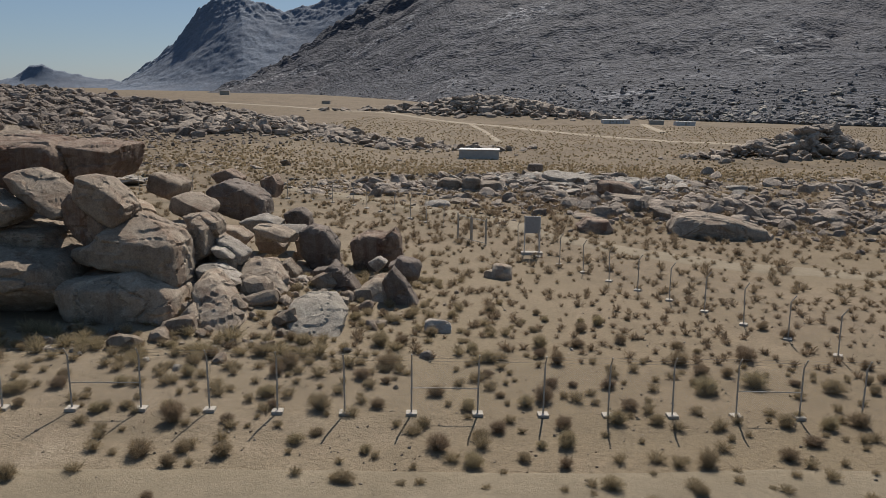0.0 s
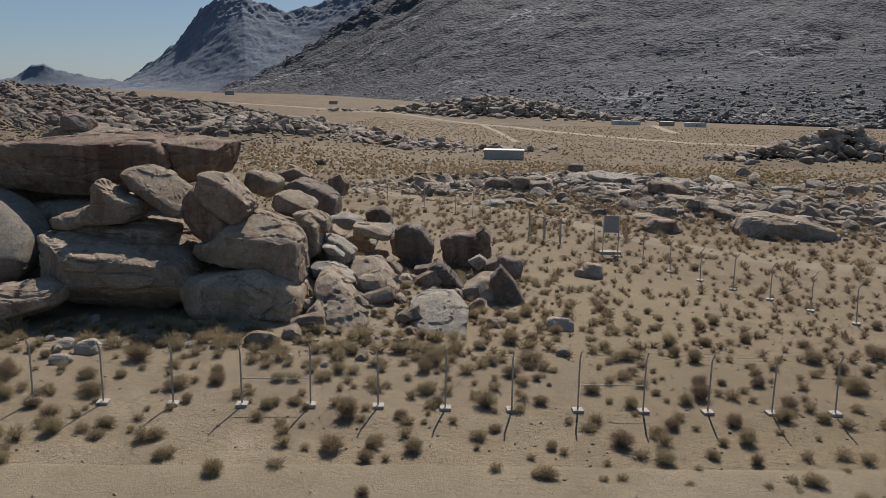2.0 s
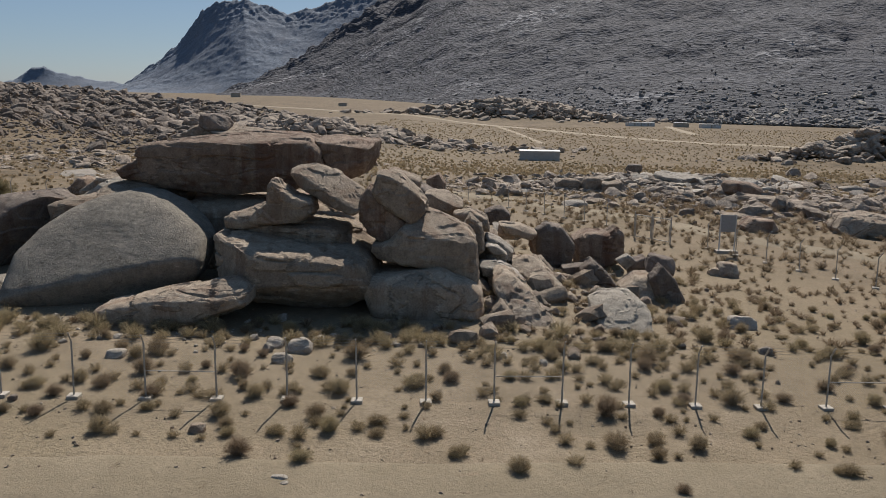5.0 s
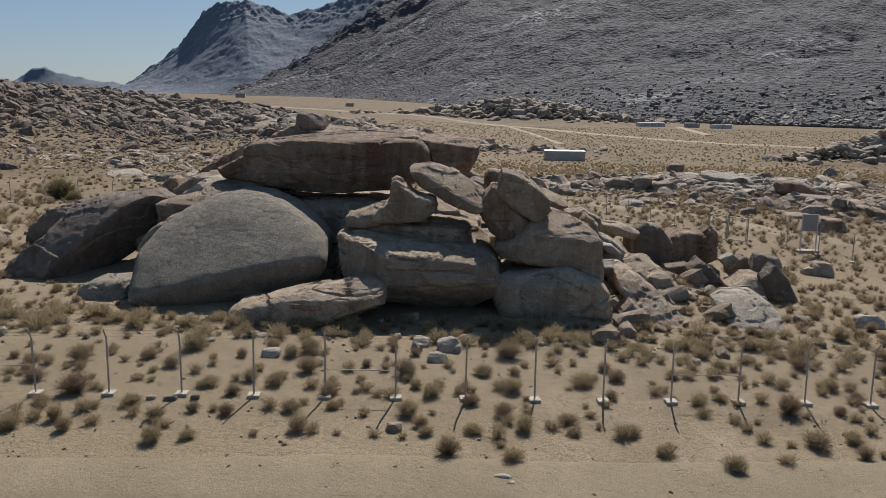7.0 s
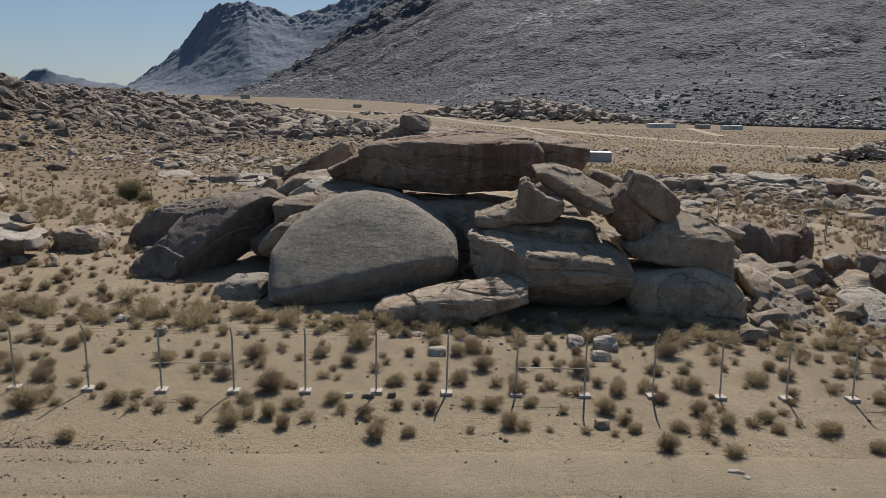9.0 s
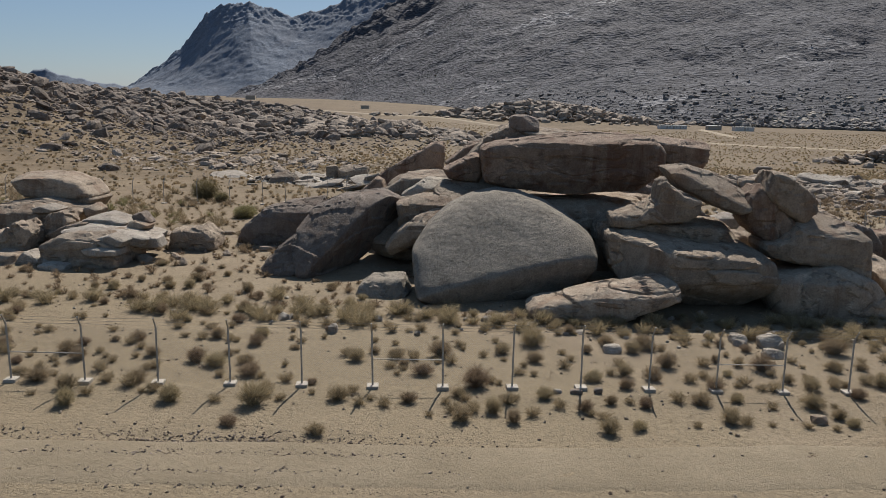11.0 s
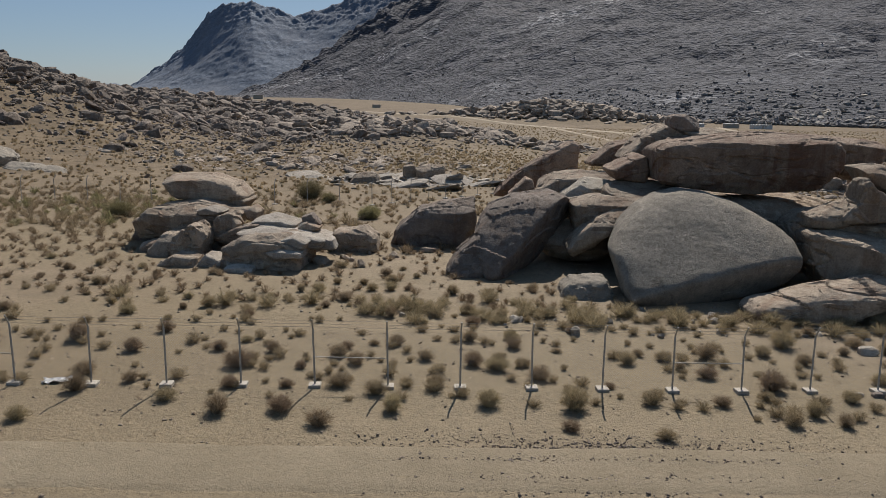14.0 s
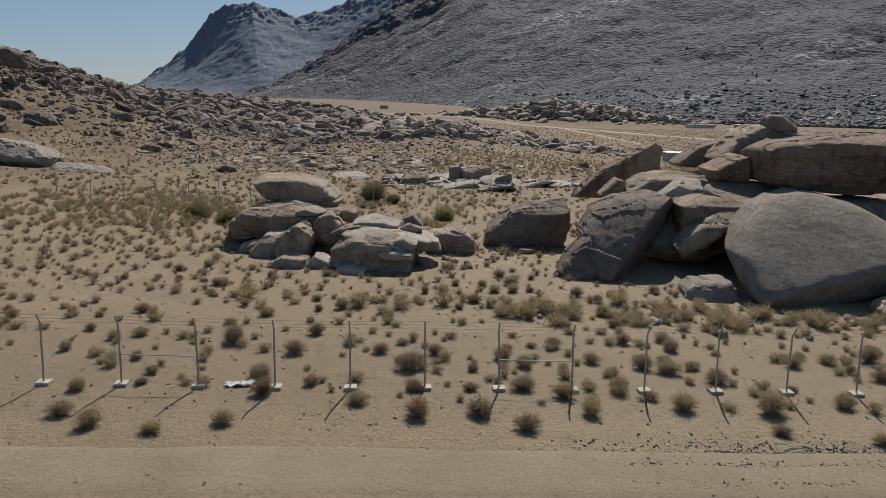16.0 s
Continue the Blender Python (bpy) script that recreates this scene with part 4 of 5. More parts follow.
rock("pale_track_stone", (-19.83, 21.23, 0.50), (0.24, 0.15, 0.08), 0, boxy=4, chips=7, rough=1.4, seed=133, material=GRANITE_PALE)
rock("pale_track_stone_b", (-19.63, 20.93, 0.48), (0.14, 0.12, 0.06), 0, boxy=4, chips=7, rough=1.4, seed=134, material=GRANITE_PALE)
rock("smooth_pale_slab", (14.47, 110.00, 0.82), (3.84, 3.00, 0.94), 4, boxy=3.6, chips=6, cuts=((0,-.15,.98,.7),), rough=1.5, seed=140, material=GRANITE_PALE, label='smooth pale granite slab amid rubble')
rock("tan_rubble_block", (18.75, 98.00, 0.86), (2.23, 2.00, 0.98), 4, boxy=4.5, chips=6, seed=141, material=GRANITE_RED)
rock("rubble_block", (-1.99, 103.00, 0.43), (1.63, 1.70, 1.03), 6, boxy=5, chips=6, seed=142, material=GRANITE)
rock("rubble_block", (0.97, 102.00, 0.59), (1.10, 1.50, 1.17), 0, boxy=5, chips=6, seed=143, material=GRANITE)
rock("rubble_block", (3.37, 100.00, 0.35), (1.36, 1.60, 1.07), 4, boxy=5, chips=6, seed=144, material=GRANITE)
rock("rubble_block", (10.75, 124.00, 1.19), (1.15, 1.20, 0.62), 0, boxy=6, chips=5, seed=145, material=GRANITE_DARK)
rock("rubble_block", (19.60, 93.00, -0.15), (3.32, 2.20, 0.80), 4, boxy=4.5, chips=6, seed=146, material=GRANITE)
rock("low_track_stone", (-2.88, 88.81, -0.21), (1.47, 1.50, 0.58), 2, boxy=3, chips=5, seed=147, material=GRANITE_PALE)
rock("low_track_stone", (-0.08, 91.16, -0.21), (1.44, 1.50, 0.52), 4, boxy=3, chips=5, seed=148, material=GRANITE)
rock("rubble_block", (13.29, 82.00, -0.58), (1.76, 1.50, 0.65), 0, boxy=5, chips=6, seed=150, material=GRANITE)
rock("outcrop_toe", (-60.28, 43.89, 1.60), (0.76, 0.60, 0.27), 26, boxy=5, chips=6, rough=1.5, seed=74, material=GRANITE_PALE)
rock("outcrop_toe_flat", (-58.46, 41.52, 1.53), (0.79, 0.60, 0.22), 4, boxy=5, chips=6, rough=1.5, seed=79, material=GRANITE_PALE)
rock("hill_foot_boulder", (-112.27, 103.00, 3.21), (4.80, 3.50, 1.67), 10, boxy=3.6, chips=6, cuts=((0,-.5,.85,.8),), rough=1.6, seed=120, material=GRANITE_GREY)
rock("hill_foot_slab", (-104.36, 100.00, 1.52), (2.44, 2.00, 0.89), 4, boxy=5, chips=5, cuts=((0,-.3,.95,.7),), seed=121, material=GRANITE_GREY)
rock("hill_foot_slab_low", (-99.40, 99.00, 1.23), (1.83, 1.70, 0.73), 12, boxy=5, chips=5, cuts=((0,-.3,.95,.7),), seed=122, material=GRANITE_GREY)
rock("hill_crest_boulder", (-140.05, 150.00, 18.81), (2.38, 2.00, 1.30), 8, boxy=4, chips=6, seed=123, material=GRANITE_DARK)
rock("hill_crest_boulder_low", (-139.30, 150.00, 17.35), (1.95, 2.00, 0.87), 4, boxy=4, chips=6, seed=124, material=GRANITE_DARK)
rock("twin_boulder", (-50.98, 106.00, 0.82), (1.93, 2.00, 1.55), 0, boxy=5.5, chips=7, cuts=((.3,-.9,.1,.8),(0,-.4,.9,.9)), seed=80)
rock("twin_boulder_split", (-53.84, 106.00, 0.93), (0.93, 1.50, 1.39), -5, boxy=5.5, chips=7, cuts=((.6,-.7,.1,.7),), seed=81)
rock("grey_back_boulder", (-59.07, 99.00, 0.77), (1.81, 1.60, 1.02), -4, boxy=5.5, chips=7, cuts=((0,-.8,.3,.8),(0,-.3,.9,.8)), seed=82)
rock("tan_back_boulder", (-50.29, 97.00, -0.53), (2.20, 1.50, 0.99), 6, boxy=5.5, chips=7, cuts=((0,-.6,.75,.75),), seed=83)
rock("pale_back_boulder", (-61.06, 95.00, -0.48), (1.54, 1.30, 0.91), -4, boxy=5.5, chips=7, cuts=((0,-.5,.8,.75),), seed=84)
rock("whale_side", (22.21, 80.00, -1.17), (1.14, 2.00, 0.86), 0, boxy=6, chips=8, cuts=((0,-.8,.5,.8),), rough=1.6, seed=86, material=GRANITE_RED)
rock("whale_end", (27.40, 76.00, -1.62), (1.79, 2.00, 0.71), 4, boxy=5.5, chips=7, cuts=((0,-.6,.75,.75),), seed=87)
rock("dark_ground_rock", (2.64, 53.99, -0.33), (0.63, 0.60, 0.47), -5, boxy=6, chips=8, cuts=((-.5,-.8,.2,.9),), seed=88)


# ---- scattered rubble ----
def chunk(rng, level=2):
    """An angular block, split along flat joints."""
    v, f = BALLS[level]
    v = v / (np.abs(v) ** 12).sum(1)[:, None] ** (1 / 12)
    for n, d in zip(rng.normal(size=(6, 3)), rng.uniform(0.7, 1.15, 6)):
        n = n / np.linalg.norm(n)
        v = v - n * np.maximum(v @ n - d, 0)[:, None]
    return v + rng.normal(0, 0.012, v.shape), f


def spin(roll, yaw, lean):
    """Turning matrices for many things at once, from degrees."""
    (a, b, c), (d, e, f) = ([g(np.radians(q)) for q in (lean, roll, yaw)] for g in (np.cos, np.sin))
    return np.stack([np.stack([c * b, c * e * d - f * a, c * e * a + f * d], -1),
                     np.stack([f * b, f * e * d + c * a, f * e * a - c * d], -1),
                     np.stack([-e, b * d, b * a], -1)], -2)


def scatter(name, shapes, pick, M, at, material, smooth=False):
    """Many turned and sized copies of a few shapes, joined into one mesh."""
    V, F, base = [], [], 0
    for k, (v, f) in enumerate(shapes):
        on = np.flatnonzero(pick == k)
        if len(on):
            V.append((np.einsum("nij,vj->nvi", M[on], v) + at[on][:, None]).reshape(-1, 3))
            F.append((f[None] + (base + np.arange(len(on)) * len(v))[:, None, None]).reshape(-1, f.shape[1]))
            base += len(V[-1])
    return mesh_object(name, np.concatenate(V), np.concatenate(F), material, smooth=smooth)


def rubble(name, label, count, where, sizes, seed, material=None, flat=0.6, level=2, variants=14, tilt=18, floor=gz, sunk=0.2, skew=2.4, dip=6):
    rng = np.random.default_rng(seed)
    shapes = [chunk(rng, level) for _ in range(variants)]
    at = []
    for _ in range(count):
        x, y = where(rng)
        at.append((x, y, 0.0 if floor is gz else floor(x, y)))
    at = np.array(at)
    if floor is gz:
        at[:, 2] = ground_z(at[:, 0], at[:, 1])
    s = sizes[0] * (sizes[1] / sizes[0]) ** (rng.random(count) ** skew)
    at[:, 2] += s * flat * sunk
    size = np.stack([s, s * rng.uniform(0.5, 1, count), s * flat * rng.uniform(0.5, 1.4, count)], 1)
    M = spin(6 + rng.normal(0, tilt, count), rng.uniform(0, 360, count), rng.normal(dip, tilt * 0.7, count)) * size[:, None, :]
    ob = scatter(name, shapes, rng.integers(variants, size=count), M, at, material or RUBBLE)
    return tagged(ob, label, "rocks", kind="stuff")


def blob(cx, cy, sx, sy, turn=0.0):
    c, s = math.cos(radians(turn)), math.sin(radians(turn))

    def pick(rng):
        u, v = rng.normal(0, 0.5, 2)
        u, v = u * sx, v * sy
        return cx + u * c - v * s, cy + u * s + v * c
    return pick


def strewn(label, count, where, sizes, seed, material=None, flat=0.5):
    """Big blocks first, then many small stones between them."""
    rubble("rubble_field", label, count, where, sizes, seed, material, flat)
    rubble("rubble_field", label, count * 3, where, (sizes[0] * 0.35, sizes[0] * 2), seed + 100, material, flat, level=1, skew=1.2)


def heap(*hills):
    """The ground with rocky mounds on it: place, half width, half depth and height of each."""
    return lambda x, y: gz(x, y) + sum(h * math.exp(-((x - a) / p) ** 2 - ((y - c) / q) ** 2) for a, c, p, q, h in hills)


strewn("tumbled brown granite slabs over a low rise", 700, blob(12, 109, 25, 15), (0.25, 1.3), 11, None, 0.45)
strewn("pale granite plates bared along a low rise", 380, blob(13, 108, 17, 8), (0.3, 1.7), 29, GRANITE_PALE, 0.35)
strewn("broken brown rocks and boulders among dry brush", 800, blob(29, 89, 24, 12, -6), (0.25, 1.3), 12, None, 0.6)
strewn("flat brown rocks along a stony rise", 300, blob(-8, 104, 16, 7), (0.25, 1.4), 20, None, 0.35)
RIDGE = heap((80, 207, 9, 5, 2.6), (88, 207, 6, 5, 4.2), (95, 206, 7, 5, 3.0), (70, 207, 8, 4, 1.2))
rubble("rubble_field", "low rocky ridge of dark broken boulders", 1500, blob(86, 207, 26, 8), (0.4, 2.2), 13, RUBBLE, 0.42, floor=RIDGE)
strewn("stony ground strewn with brown boulders", 300, blob(62, 112, 26, 22), (0.3, 1.8), 21)
strewn("boulder ridge of tilted slabs across the plain", 1300, blob(-58, 232, 52, 15, 4), (0.5, 3.0), 14, None, 0.42)
strewn("boulder-strewn hillside of broken granite", 3600, blob(-158, 198, 70, 70), (0.3, 2.2), 15, HILL_ROCK, 0.55)
rubble("rubble_field", "broken stones between the boulders of a hillside", 14000, blob(-150, 200, 72, 58), (0.16, 0.8), 45, HILL_ROCK, 0.5, level=1, skew=1.4)
rubble("rubble_field", "great dark boulders along the crest of a hill", 150, blob(-152, 172, 30, 26), (0.8, 2.6), 43, HILL_ROCK, 0.7)
strewn("boulder-strewn slope of broken granite", 1700, blob(-112, 250, 52, 60), (0.4, 2.5), 16, HILL_ROCK)
FAR_HEAP = heap((-8, 530, 22, 14, 6), (16, 530, 14, 14, 3), (38, 528, 16, 12, 4), (62, 526, 16, 10, 2), (-38, 532, 16, 10, 2))
rubble("rubble_field", "rugged heap of far boulders on the plain", 2600, blob(14, 529, 66, 20), (0.9, 4.5), 17, RUBBLE, 0.45, floor=FAR_HEAP, tilt=14)
strewn("pale bare rock shelf with loose flat stones", 220, blob(-54, 104, 12, 8), (0.3, 1.5), 18, GRANITE_PALE, 0.2)
rubble("rubble_field", "broad pale rock plates bared in the sand", 46, blob(-51, 104, 12, 7), (1.0, 3.2), 44, GRANITE_PALE, 0.12, tilt=4)
strewn("flat stones along the low rise", 420, blob(-76, 132, 34, 20), (0.25, 1.4), 22, None, 0.35)
rubble("rubble_field", "loose broken stones at the foot of the outcrop", 420, blob(-11.5, 45, 7, 9), (0.15, 0.95), 19, GRANITE, 0.7)
rubble("rubble_field", "loose stones beside the small outcrop", 130, blob(-56, 49, 8, 5), (0.12, 0.7), 23, GRANITE, 0.6)
rubble("rubble_field", "stones scattered along the foot of the outcrop", 160, blob(-26, 34.5, 22, 2.2), (0.06, 0.35), 24, GRANITE_PALE, 0.7)
rubble("pebbles", "small dark pebbles scattered over sand", 12000, lambda r: (r.uniform(-82, 26), 14 + 32 * r.random()), (0.016, 0.08), 25, GRANITE, 0.7, level=1, skew=3.2)
rubble("gravel_patch", "patch of dark gravel beside the dirt track", 6500, blob(-41.5, 19.5, 6.5, 1.7, 5), (0.014, 0.06), 26, GRANITE_DARK, 0.7, level=1)


def on_slope(lo, hi):
    def pick(rng):
        x, y, z = SLOPE(rng.uniform(*lo), rng.random() ** 3 * hi)
        SPOT[0] = z
        return x, y
    return pick


SPOT = [0.0]
SLOPE_ROCK = rock_material("slope_rubble", (0.38, 0.345, 0.315), (0.2, 0.183, 0.17), (0.1, 0.091, 0.085), (0.11, 0.09, 0.08), 0.3, size=4.0)
rubble("mountain_boulders", "boulders and slabs strewn over the mountain foot", 3500, on_slope((-0.2, 0.75), 0.3), (0.4, 1.9), 27, SLOPE_ROCK, 0.5, floor=lambda x, y: SPOT[0], level=1)
rubble("mountain_boulders", "dark tumbled boulders along the mountain foot", 3000, on_slope((0.0, 0.75), 0.12), (0.6, 3.2), 42, SLOPE_ROCK, 0.5, floor=lambda x, y: SPOT[0], level=1, tilt=14)
rubble("mountain_boulders", "pale slabs bared on the mountain side", 500, on_slope((0.25, 0.6), 0.10), (0.8, 4.0), 28, GRANITE_PALE, 0.3, floor=lambda x, y: SPOT[0], level=1)


# ---- dry brush ----
def tuft(seed, count=330, radius=0.42, height=0.5, girth=1.0, twigs=3):
    """A dry cushion of fine stems, each with a few side twigs; triangles only."""
    rng = np.random.default_rng(seed)
    v, f = [], []
    for _ in range(count):
        a, up = rng.uniform(0, 2 * math.pi), rng.uniform(-0.45, 1.0)
        out = math.sqrt(1 - up * up)
        n = np.array((math.cos(a) * out, math.sin(a) * out, up))
        root = np.array((rng.normal(0, 0.16) * radius, rng.normal(0, 0.16) * radius, -0.04))
        swell = 1 + 0.22 * math.sin(2 * a + seed) + 0.13 * math.sin(3 * a + 2 * seed)
        tip = np.array((0, 0, height * 0.46)) + n * np.array((radius * swell, radius * swell, height * 0.62)) * rng.uniform(0.62, 1.05)
        bend = root * 0.4 + tip * 0.6 + np.array((0, 0, 0.04)) + rng.normal(0, 0.03, 3)
        side = np.cross(n, rng.normal(size=3))
        side = side / (np.linalg.norm(side) + 1e-6) * rng.uniform(0.004, 0.009) * girth
        b = len(v)
        v += [root - side * 0.6, root + side * 0.6, bend + side, bend - side, tip]
        f += [(b, b + 1, b + 2), (b, b + 2, b + 3), (b + 3, b + 2, b + 4)]
        for _ in range(twigs):
            o = bend + (tip - bend) * rng.uniform(0.0, 0.95)
            e = o + (n * 0.35 + rng.normal(0, 0.5, 3)) * radius * 0.36
            e[2] = max(e[2], 0.01)
            b = len(v)
            v += [o - side * 0.8, o + side * 0.8, e]
            f += [(b, b + 1, b + 2)]
    return np.array(v), np.array(f)


TUFTS = []
for s in range(8):
    tv, tf = tuft(100 + s, 560, 0.42, 0.44 + 0.05 * (s % 4), 0.75)
    me = bpy.data.meshes.new("bush")
    fill(me, tv, tf)
    me.materials.append(BUSH)
    TUFTS.append((me, tv, tf, [tuft(300 + 10 * s + q, n, 0.42, 0.47, w, k) for q, n, w, k in ((0, 150, 1.3, 3), (1, 46, 2.9, 1), (2, 14, 1.0, 3))]))


def far_tuft(rng):
    """A scrub clump seen from far off: a few broad upright sprays."""
    v, f = [], []
    for k in range(5):
        a = rng.uniform(0, math.pi)
        o, d = rng.normal(0, 0.12, 2), np.array((math.cos(a), math.sin(a))) * rng.uniform(0.16, 0.3)
        h = rng.uniform(0.3, 0.55)
        b = len(v)
        v += [(o[0] - d[0] * 0.7, o[1] - d[1] * 0.7, -0.03), (o[0] + d[0] * 0.7, o[1] + d[1] * 0.7, -0.03), (o[0] + d[0], o[1] + d[1], h * 0.7), (o[0] - d[0] * 0.8, o[1] - d[1] * 0.8, h * 0.8), (o[0], o[1], h)]
        f += [(b, b + 1, b + 2), (b, b + 2, b + 3), (b + 3, b + 2, b + 4)]
    return np.array(v), np.array(f)


for k in range(8):
    TUFTS[k][3].append(far_tuft(np.random.default_rng(700 + k)))


SPOTS = np.array(ROCK_SPOTS)


def clear(x, y, r=0.25):
    """Whether the spot is free of boulders."""
    return not ((np.abs(x - SPOTS[:, 0]) < SPOTS[:, 2] * 0.85 + r) & (np.abs(y - SPOTS[:, 1]) < SPOTS[:, 3] * 0.85 + r)).any()


rng = np.random.default_rng(77)
# the larger bushes along both sides of the fence: place and size
spots = [(-9.6, 24.4, 1.21), (-9.5, 27.0, 1.21), (-16.5, 29.0, 1.30), (-15.1, 29.7, 1.06), (-2.7, 23.2, 0.93), (-4.8, 25.8, 0.80), (0.1, 25.9, 1.15), (1.3, 24.8, 0.99), (4.1, 30.7, 1.21), (-4.5, 28.8, 1.15), (-0.2, 30.7, 0.95), (-3.4, 32.2, 0.99), (-2.5, 33.8, 1.34), (7.4, 30.2, 1.06), (6.7, 28.8, 1.01), (8.2, 28.9, 0.89), (11.0, 32.4, 1.55), (14.2, 37.0, 1.44), (13.4, 33.5, 1.45), (9.1, 25.5, 1.01), (5.6, 23.6, 0.94), (8.3, 23.5, 0.73), (12.1, 26.3, 0.92), (16.6, 33.2, 1.29), (16.0, 29.6, 1.15), (13.1, 29.2, 1.01), (2.2, 27.5, 0.85), (3.0, 25.3, 0.67), (2.0, 35.2, 1.08), (5.1, 35.2, 1.07), (10.8, 36.1, 1.41), (-8.3, 24.7, 0.78)]
spots += [(-14.8, 23.2, 0.74), (-19.5, 22.4, 0.92), (-17.4, 24.4, 0.78), (-7.6, 27.2, 0.73), (-6.7, 33.2, 1.32), (-3.2, 36.9, 1.29), (1.1, 29.4, 0.91), (4.5, 37.5, 1.14), (-10.6, 31.5, 0.84), (-25.9, 26.8, 0.98), (-22.9, 25.4, 1.04), (-23.3, 29.2, 1.19), (-22.2, 27.2, 0.99), (-12.8, 30.2, 0.81), (-11.6, 28.0, 0.75), (-15.5, 24.6, 0.89), (-22.2, 23.9, 0.66)]
spots += [(-35.2, 22.8, 0.96), (-37.0, 24.2, 0.79), (-36.1, 29.2, 1.20), (-32.3, 31.3, 1.56), (-30.3, 27.1, 0.99), (-43.0, 26.1, 1.21), (-42.1, 23.3, 1.31), (-39.6, 21.2, 0.80), (-39.4, 24.1, 1.01), (-33.5, 22.9, 0.75), (-32.3, 25.1, 0.93), (-30.5, 22.4, 0.94), (-29.5, 22.7, 0.74), (-26.3, 23.7, 0.98), (-29.0, 27.9, 0.89), (-27.1, 29.1, 1.06), (-25.5, 25.6, 0.70), (-20.3, 29.7, 0.94), (-15.4, 30.7, 0.82), (-19.0, 24.6, 0.90), (-17.5, 25.3, 0.92), (-34.7, 26.0, 1.44), (-36.7, 27.0, 0.99), (-43.8, 30.9, 0.99), (-22.4, 24.5, 0.67), (-20.7, 24.2, 0.89), (-19.2, 32.0, 1.43), (-27.5, 31.5, 1.28)]
spots += [(-64.5, 22.7, 0.87), (-65.7, 28.0, 0.79), (-61.1, 28.4, 1.19), (-59.1, 24.8, 1.17), (-62.8, 24.5, 0.70), (-57.2, 24.2, 0.80), (-54.0, 26.0, 1.33), (-53.7, 24.0, 0.90), (-55.4, 22.7, 0.97), (-53.4, 21.8, 1.04), (-51.5, 22.1, 1.15), (-50.1, 21.1, 1.00), (-48.0, 22.5, 0.95), (-51.8, 24.2, 0.68), (-50.0, 24.5, 1.14), (-48.7, 23.9, 1.01), (-46.7, 24.9, 1.04), (-44.9, 23.3, 1.09), (-44.5, 26.9, 1.24), (-39.4, 28.3, 0.90), (-42.4, 21.6, 0.81), (-62.8, 20.0, 1.07), (-64.0, 20.7, 1.00), (-60.9, 19.8, 0.86), (-59.1, 20.6, 0.89), (-49.8, 26.9, 1.00), (-48.5, 29.4, 0.94), (-50.6, 27.7, 1.03)]
while len(spots) < 300:
    x, y = rng.uniform(-72, 22), 20 + 24 * rng.random()
    if rng.random() > (0.3 if y < 24 else 1) or not clear(x, y) or any((x - a) ** 2 + (y - b) ** 2 < 0.8 for a, b, _ in spots):
        continue
    spots.append((x, y, 0.55 + 0.5 * rng.random() ** 1.3))
for x, y, s in spots:
    ob = new("bush", TUFTS[rng.integers(8)][0])
    ob.matrix_world = pose(x, y, gz(x, y), 0, 0, rng.uniform(0, 360)) @ Matrix.Diagonal((s, s, s * rng.uniform(0.8, 1.15), 1))
    tagged(ob, "small dry brown desert bush rooted in sand", "bush", "desert bushes")


TAKEN = {(int(x / 0.75), int(y / 0.75)) for x, y, _ in spots}


def brush(name, label, count, where, sizes, seed, material=BUSH, thin=0, wide=1.0):
    rng = np.random.default_rng(seed)
    at = []
    while len(at) < count:
        x, y = where(rng)
        cell = (int(x / 0.75), int(y / 0.75))
        if (thin < 3 and cell in TAKEN) or (y < 112 and not clear(x, y)):
            continue
        TAKEN.add(cell)
        at.append((x, y, 0.0))
    at = np.array(at)
    at[:, 2] = ground_z(at[:, 0], at[:, 1])
    s = sizes[0] + (sizes[1] - sizes[0]) * rng.random(count) ** 1.5
    size = np.stack([s, s, s * rng.uniform(0.8, 1.1, count) / wide], 1)
    M = spin(np.zeros(count), rng.uniform(0, 360, count), np.zeros(count)) * size[:, None, :]
    return tagged(scatter(name, [t[3][thin] for t in TUFTS], rng.integers(8, size=count), M, at, material), label, "brush", kind="stuff")


def span(x0, x1, y0, y1):
    return lambda rng: (rng.uniform(x0, x1), rng.uniform(y0, y1))


brush("brush_field", "scattered dry brown tufts on open sand", 640, span(-82, 26, 23, 36), (0.42, 0.95), 30)
brush("brush_field", "small dry sprigs on open sand", 700, span(-82, 26, 19, 50), (0.15, 0.45), 34, thin=2)
brush("brush_field", "scattered dry brown tufts on open sand", 900, span(-84, 34, 35, 50), (0.45, 1.05), 40, thin=1)
brush("brush_field", "scattered dry brown tufts on open sand", 2000, span(-95, 45, 48, 80), (0.45, 1.3), 31, thin=1)
brush("brush_field", "scattered dry tufts over the plain", 1500, span(-120, 90, 76, 150), (0.6, 1.6), 32, thin=1, wide=1.2)
brush("brush_field", "scattered scrub over the distant plain", 15000, lambda r: (r.uniform(-60, 230), 120 + 330 * r.random() ** 1.3), (0.4, 1.15), 33, SCRUB, thin=3, wide=1.2)
brush("brush_field", "scattered scrub over the brown flat", 5200, span(-150, 60, 80, 190), (0.4, 1.05), 39, SCRUB, thin=3, wide=1.2)
brush("brush_field", "dense dry brush along the foot of the boulders", 110, blob(-30, 34.9, 24, 1.6), (0.8, 1.7), 35)
brush("brush_field", "dry brush growing between the fallen boulders", 160, blob(-9, 42, 11, 10), (0.5, 1.1), 41)
brush("brush_field", "dense olive brush in the shallow hollow", 100, blob(-76, 64, 18, 12), (0.8, 1.7), 36, GREEN, thin=1)
